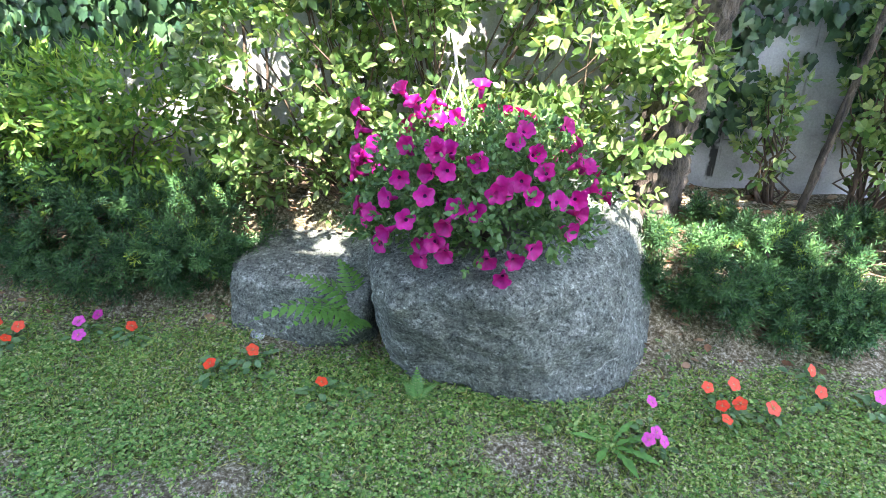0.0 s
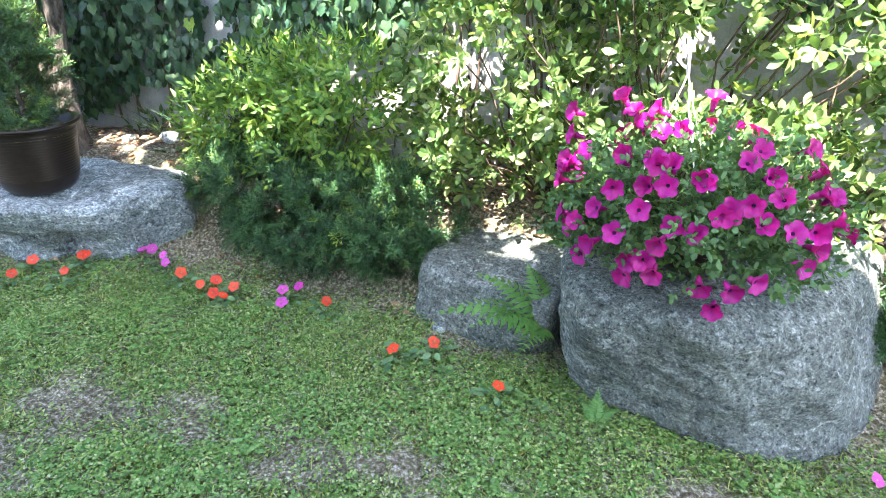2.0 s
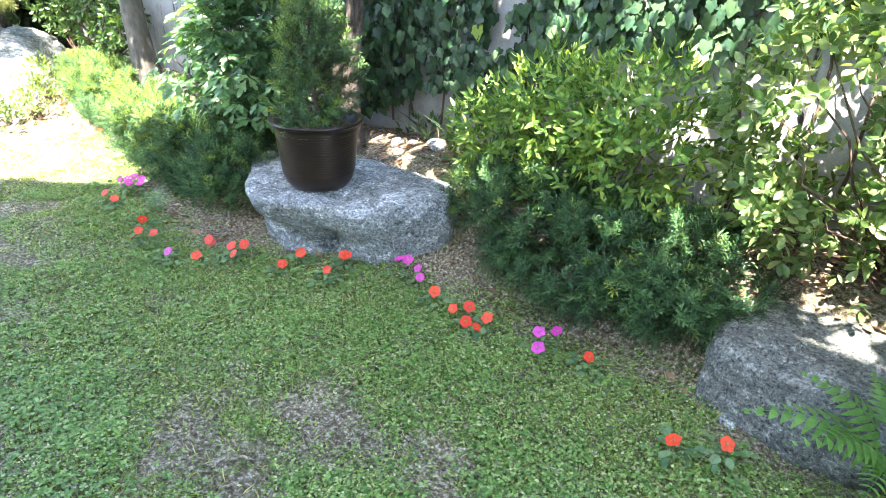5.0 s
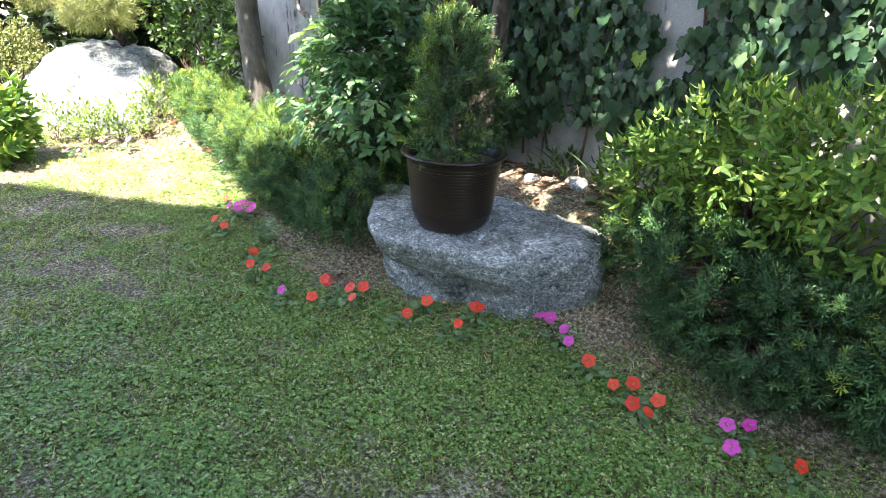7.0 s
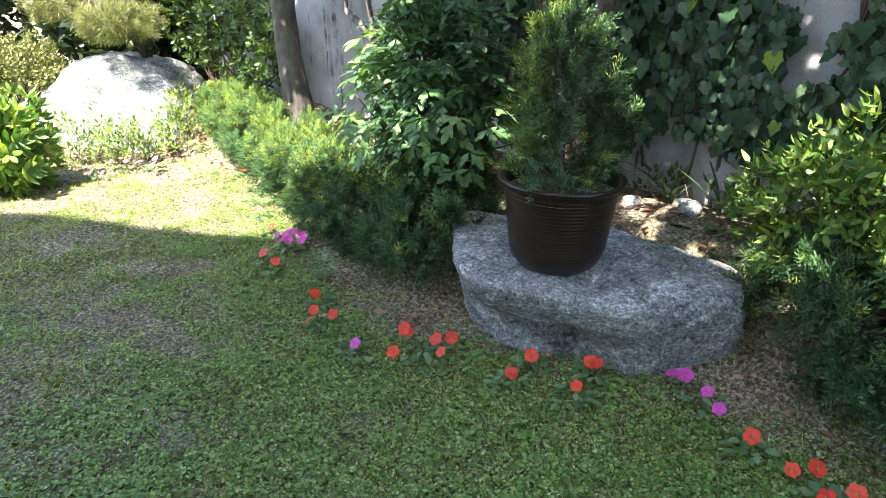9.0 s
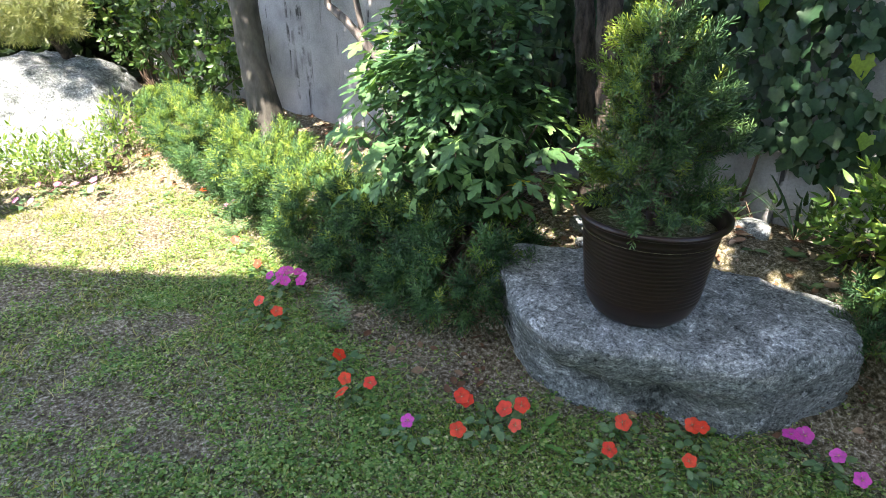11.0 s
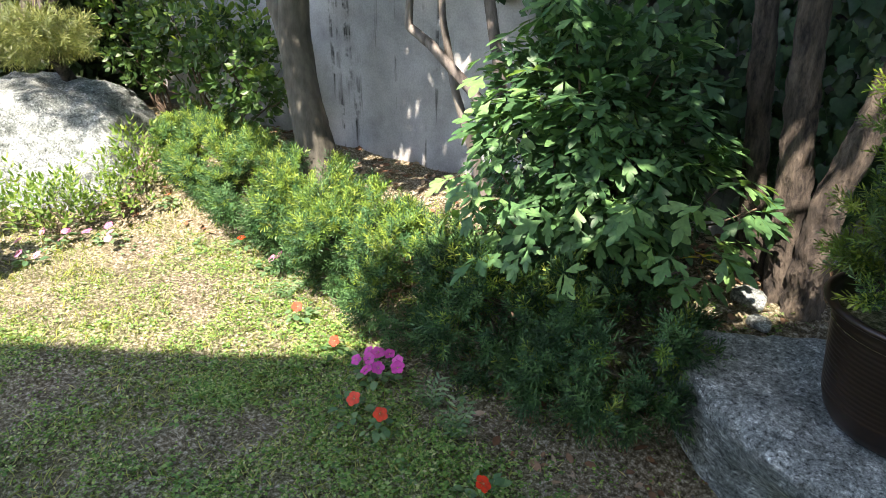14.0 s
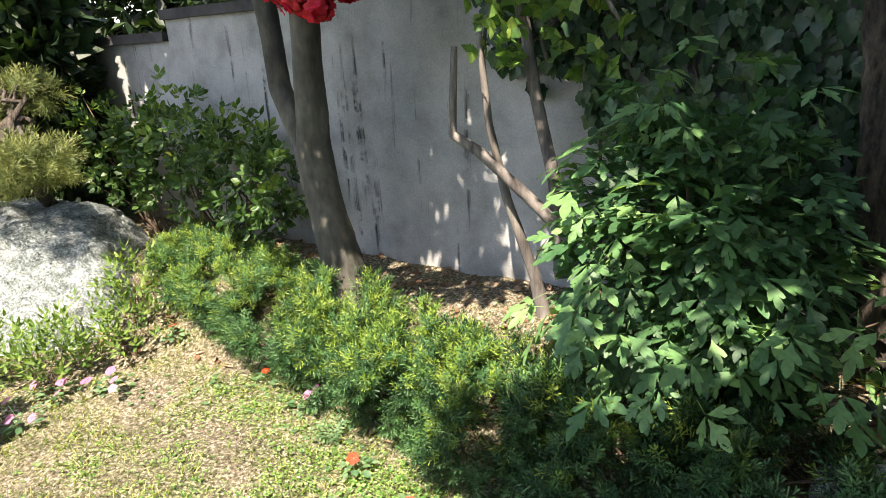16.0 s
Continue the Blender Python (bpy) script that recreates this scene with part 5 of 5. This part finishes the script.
leafy_weed("dandelion", "flat rosette of toothed dandelion leaves in the lawn", 1.50, -0.08, 8, DANDY, "fern", (0.7, 1.0), 0.6)
leafy_weed("dandelion", "young dandelion leaves beside the red flowers", -2.18, -0.34, 4, DANDY, "fern", (0.5, 0.8), 0.4)
for x, y, k in [(-1.90, 0.88, 11), (-1.68, 0.90, 12), (-2.15, 0.88, 7)]:
    leafy_weed("lily", "arching strap-leaved lily clump by the wall", x, y, k, STRAP, "ivy_in", (0.6, 1.15), 1.6)
for x, y in [(-3.35, -0.36), (-3.18, -0.42), (-4.45, -0.25), (-4.85, -0.05), (-5.4, -0.05)]:
    b = join_tmpl([(blade(0.035, 0.009, 3), pose(0, 0.018 * i, 0.004 * i, 0, 0, s * 55)) for i in range(6) for s in (-1, 1)])
    leafy_weed("marigold", "young marigold with feathery grey-green leaves", x, y, 9, b, "impatiens_leaf", (0.8, 1.2), 0.9)
for x, y in [(-5.95, -0.35), (-6.1, -0.55), (-6.25, -0.8), (-6.0, -0.75), (-6.35, -1.05), (-6.15, -0.2)]:
    z = float(ground_z(x, y))
    shrub("bedding_plant", "sunlit tangle of leafy bedding plants before the stone", (x, y), [(60, (x, y, z + 0.14), (0.17, 0.17, 0.22))], SPIREA, "bed_leaf", (0.5, 0.9), 1.4, 0.003, 12)
for x, y, k in [(-2.35, -0.28, 7), (-2.0, -0.08, 8), (-1.75, 0.03, 7), (-1.6, 0.1, 7), (0.3, 0.15, 7), (0.2, 0.05, 6), (-0.4, 0.2, 7), (0.6, 0.0, 6), (1.7, 0.9, 6), (-1.55, 0.6, 9), (-1.75, 0.65, 9), (-2.62, 0.32, 8), (-1.62, 0.72, 9), (-1.48, 0.68, 8), (-1.85, 0.75, 8), (-1.38, 0.75, 9), (-1.98, 0.70, 7), (-1.70, 0.85, 9), (-1.52, 0.85, 8), (-1.30, 0.62, 7)]:
    leafy_weed("seedling", "small broad-leaved seedling in the bed", x, y, k, IMP_LEAF, "impatiens_leaf", (0.9, 1.6), 0.6)


# ---- lawn, litter, gravel ----
def field(k, x0, x1, y0, y1, want):
    x, y = rng.uniform(x0, x1, k), rng.uniform(y0, y1, k)
    keep = rng.random(k) < want(x, y)
    return x[keep], y[keep]


def turf_cover(x, y):
    n = fbm(x, y, 2.6, 4.0) * 0.9 + 0.45 * fbm(x, y, 9, 2.0)
    return np.clip(1.0 - 1.15 * bare(x, y) - 0.8 * n, 0.02, 1)


def make_lawn():
    leaflet = (np.array([(0, 0, 0), (0.0062, 0.008, 0.0012), (0.0015, 0.0135, 0.0), (-0.0062, 0.008, 0.0012), (-0.0015, 0.0135, 0.0)]), [(0, 1, 2, 4), (0, 4, 3)])
    tri = join_tmpl([(leaflet, pose(0, 0, 0, 0, 0, 120 * i)) for i in range(3)])
    x, y = field(120000, -5.4, 2.9, -1.9, 0.5, lambda x, y: turf_cover(x, y) * np.clip(0.55 + fbm(x, y, 1.6, 9.0), 0.1, 1) * np.clip(1 + (x + 3.8) * 1.2, 0.3, 1))
    k = len(x)
    p = np.stack([x, y, ground_z(x, y) + rng.uniform(0.006, 0.028, k)], 1)
    a = rng.uniform(0, 6.28, k)
    f = frames(np.stack([np.cos(a), np.sin(a), np.zeros(k)], 1), np.array([0, 0, 1.0]) + jit(k, 0.25), rng.uniform(0.35, 0.95, k) + 0.5 * (rng.random(k) < 0.10))
    tagged(new("clover", Bag().many(tri, f, p).mesh("clover", "clover")), "low green clover spreading through the lawn", "clover", kind="stuff")
    mat_leaf = (np.array([(0, 0, 0), (0.0042, 0.0055, 0.0012), (0, 0.012, -0.001), (-0.0042, 0.0055, 0.0012)]), [(0, 1, 2, 3)])
    x, y = field(420000, -5.2, 2.9, -1.85, 0.45, lambda x, y: np.clip(0.62 - 0.85 * bare(x, y) - 0.85 * fbm(x, y, 4.2, 4.0), 0.06, 0.95))
    k = len(x)
    p = np.stack([x, y, ground_z(x, y) + rng.uniform(0.003, 0.028, k)], 1)
    a = rng.uniform(0, 6.28, k)
    f = frames(np.stack([np.cos(a), np.sin(a), rng.uniform(-0.2, 0.5, k)], 1), np.array([0, 0, 1.0]) + jit(k, 0.45), rng.uniform(0.5, 1.3, k))
    tagged(new("turf", Bag().many(mat_leaf, f, p).mesh("turf", "turf")), "fine mat of tiny leaves covering the lawn", "turf", kind="stuff")
    gb = (np.array([(-0.0014, 0, 0), (0.0014, 0, 0), (0.0013, 0.02, 0.002), (0, 0.045, -0.006), (-0.0013, 0.02, 0.002)]), [(0, 1, 2, 3, 4)])
    x, y = field(150000, -7.5, 3.0, -2.2, 0.4, lambda x, y: turf_cover(x, y) * 0.9)
    k = len(x)
    p = np.stack([x, y, ground_z(x, y) - 0.002], 1)
    d = np.stack([rng.normal(0, 0.6, k), rng.normal(0, 0.6, k), rng.uniform(0.3, 1.0, k)], 1)
    f = frames(d, np.array([0, 0, 1.0]) + jit(k, 0.5), rng.uniform(0.5, 1.1, k))
    tagged(new("grass", Bag().many(gb, f, p).mesh("grass", "lawn")), "short patchy green lawn grass", "grass", kind="stuff")


def make_weeds():
    """Small broad-leaved weeds along the bed's edge and round the stones."""
    tuft = join_tmpl([(IMP_LEAF, pose(0, 0, 0, 0, 0, 72 * i) @ pose(0, 0, 0, 22, 0, 0)) for i in range(5)])
    x, y = field(7000, -6.2, 2.9, -1.1, 0.8, lambda x, y: np.clip(1 - np.abs(y - row_y(x) - 0.05) / 0.22, 0, 1) * 0.55 + 0.06 * (y > row_y(x)) * (y < row_y(x) + 0.6) + 0.5 * (np.abs(x - 0.75) < 0.7) * (np.abs(y - 0.08) < 0.14))
    k = len(x)
    p = np.stack([x, y, ground_z(x, y) + 0.006], 1)
    a = rng.uniform(0, 6.28, k)
    f = frames(np.stack([np.cos(a), np.sin(a), np.zeros(k)], 1), np.array([0, 0, 1.0]) + jit(k, 0.2), rng.uniform(0.22, 0.55, k))
    tagged(new("weeds", Bag().many(tuft, f, p).mesh("weeds", "impatiens_leaf")), "small broad-leaved weeds along the bed's edge", "weeds", kind="stuff")


def make_litter():
    x, y = field(6500, -6.3, 3.0, -0.5, 1.5, lambda x, y: np.clip((y - row_y(x) - 0.2) / 0.4, 0, 1) * (y < wall_y(x) - 0.03))
    k = len(x)
    p = np.stack([x, y, ground_z(x, y) + rng.uniform(0.002, 0.012, k)], 1)
    a = rng.uniform(0, 6.28, k)
    f = frames(np.stack([np.cos(a), np.sin(a), rng.normal(0, 0.15, k)], 1), np.array([0, 0, 1.0]) + jit(k, 0.35), rng.uniform(0.5, 1.2, k))
    tagged(new("leaf_litter", Bag().many(blade(0.05, 0.026, 4, 0.35, -0.15), f, p).mesh("leaf_litter", "litter")), "dry brown fallen leaves on the bed soil", "leaf litter", kind="stuff")
    bm = bmesh.new()
    bmesh.ops.create_icosphere(bm, subdivisions=1, radius=0.006)
    peb = (np.array([v.co * (1 + 0.25 * noise.noise(v.co * 300)) for v in bm.verts]), [tuple(v.index for v in q.verts) for q in bm.faces])
    bm.free()
    x, y = field(60000, -5.6, 2.9, -1.7, 0.8, lambda x, y: 0.16 + 0.8 * bare(x, y))
    k = len(x)
    p = np.stack([x, y, ground_z(x, y) + 0.001], 1)
    f = frames(jit(k, 1), jit(k, 1), rng.uniform(0.2, 0.55, k) + 0.5 * (rng.random(k) < 0.06)) * np.array([1, 0.9, 0.7])[None, None, :]
    tagged(new("gravel", Bag().many(peb, f, p).mesh("gravel", "gravel")), "small grey pebbles and grit in the soil", "gravel", kind="stuff")
    for x, y, s in [(-2.05, 0.86, 1.0), (-2.28, 0.75, 0.7), (-2.62, 0.5, 0.9), (0.05, 0.3, 0.5), (-2.55, 0.42, 0.6)]:
        rock("pebble_stone", "small tan stone lying on the soil", (x, y, float(ground_z(x, y)) + 0.012 * s), [(0, 0, 1, 0.03 * s), (0, 0, -1, 0.03 * s), (1, 0.3 * s, 0, 0.06 * s), (-1, 0.4, 0.2, 0.06 * s), (0.2, 1, 0, 0.045 * s), (-0.3, -1, 0.1, 0.045 * s)], "rock_pale", 4, x, 0.006 * s, sub=3)


make_lawn()
make_weeds()
make_litter()
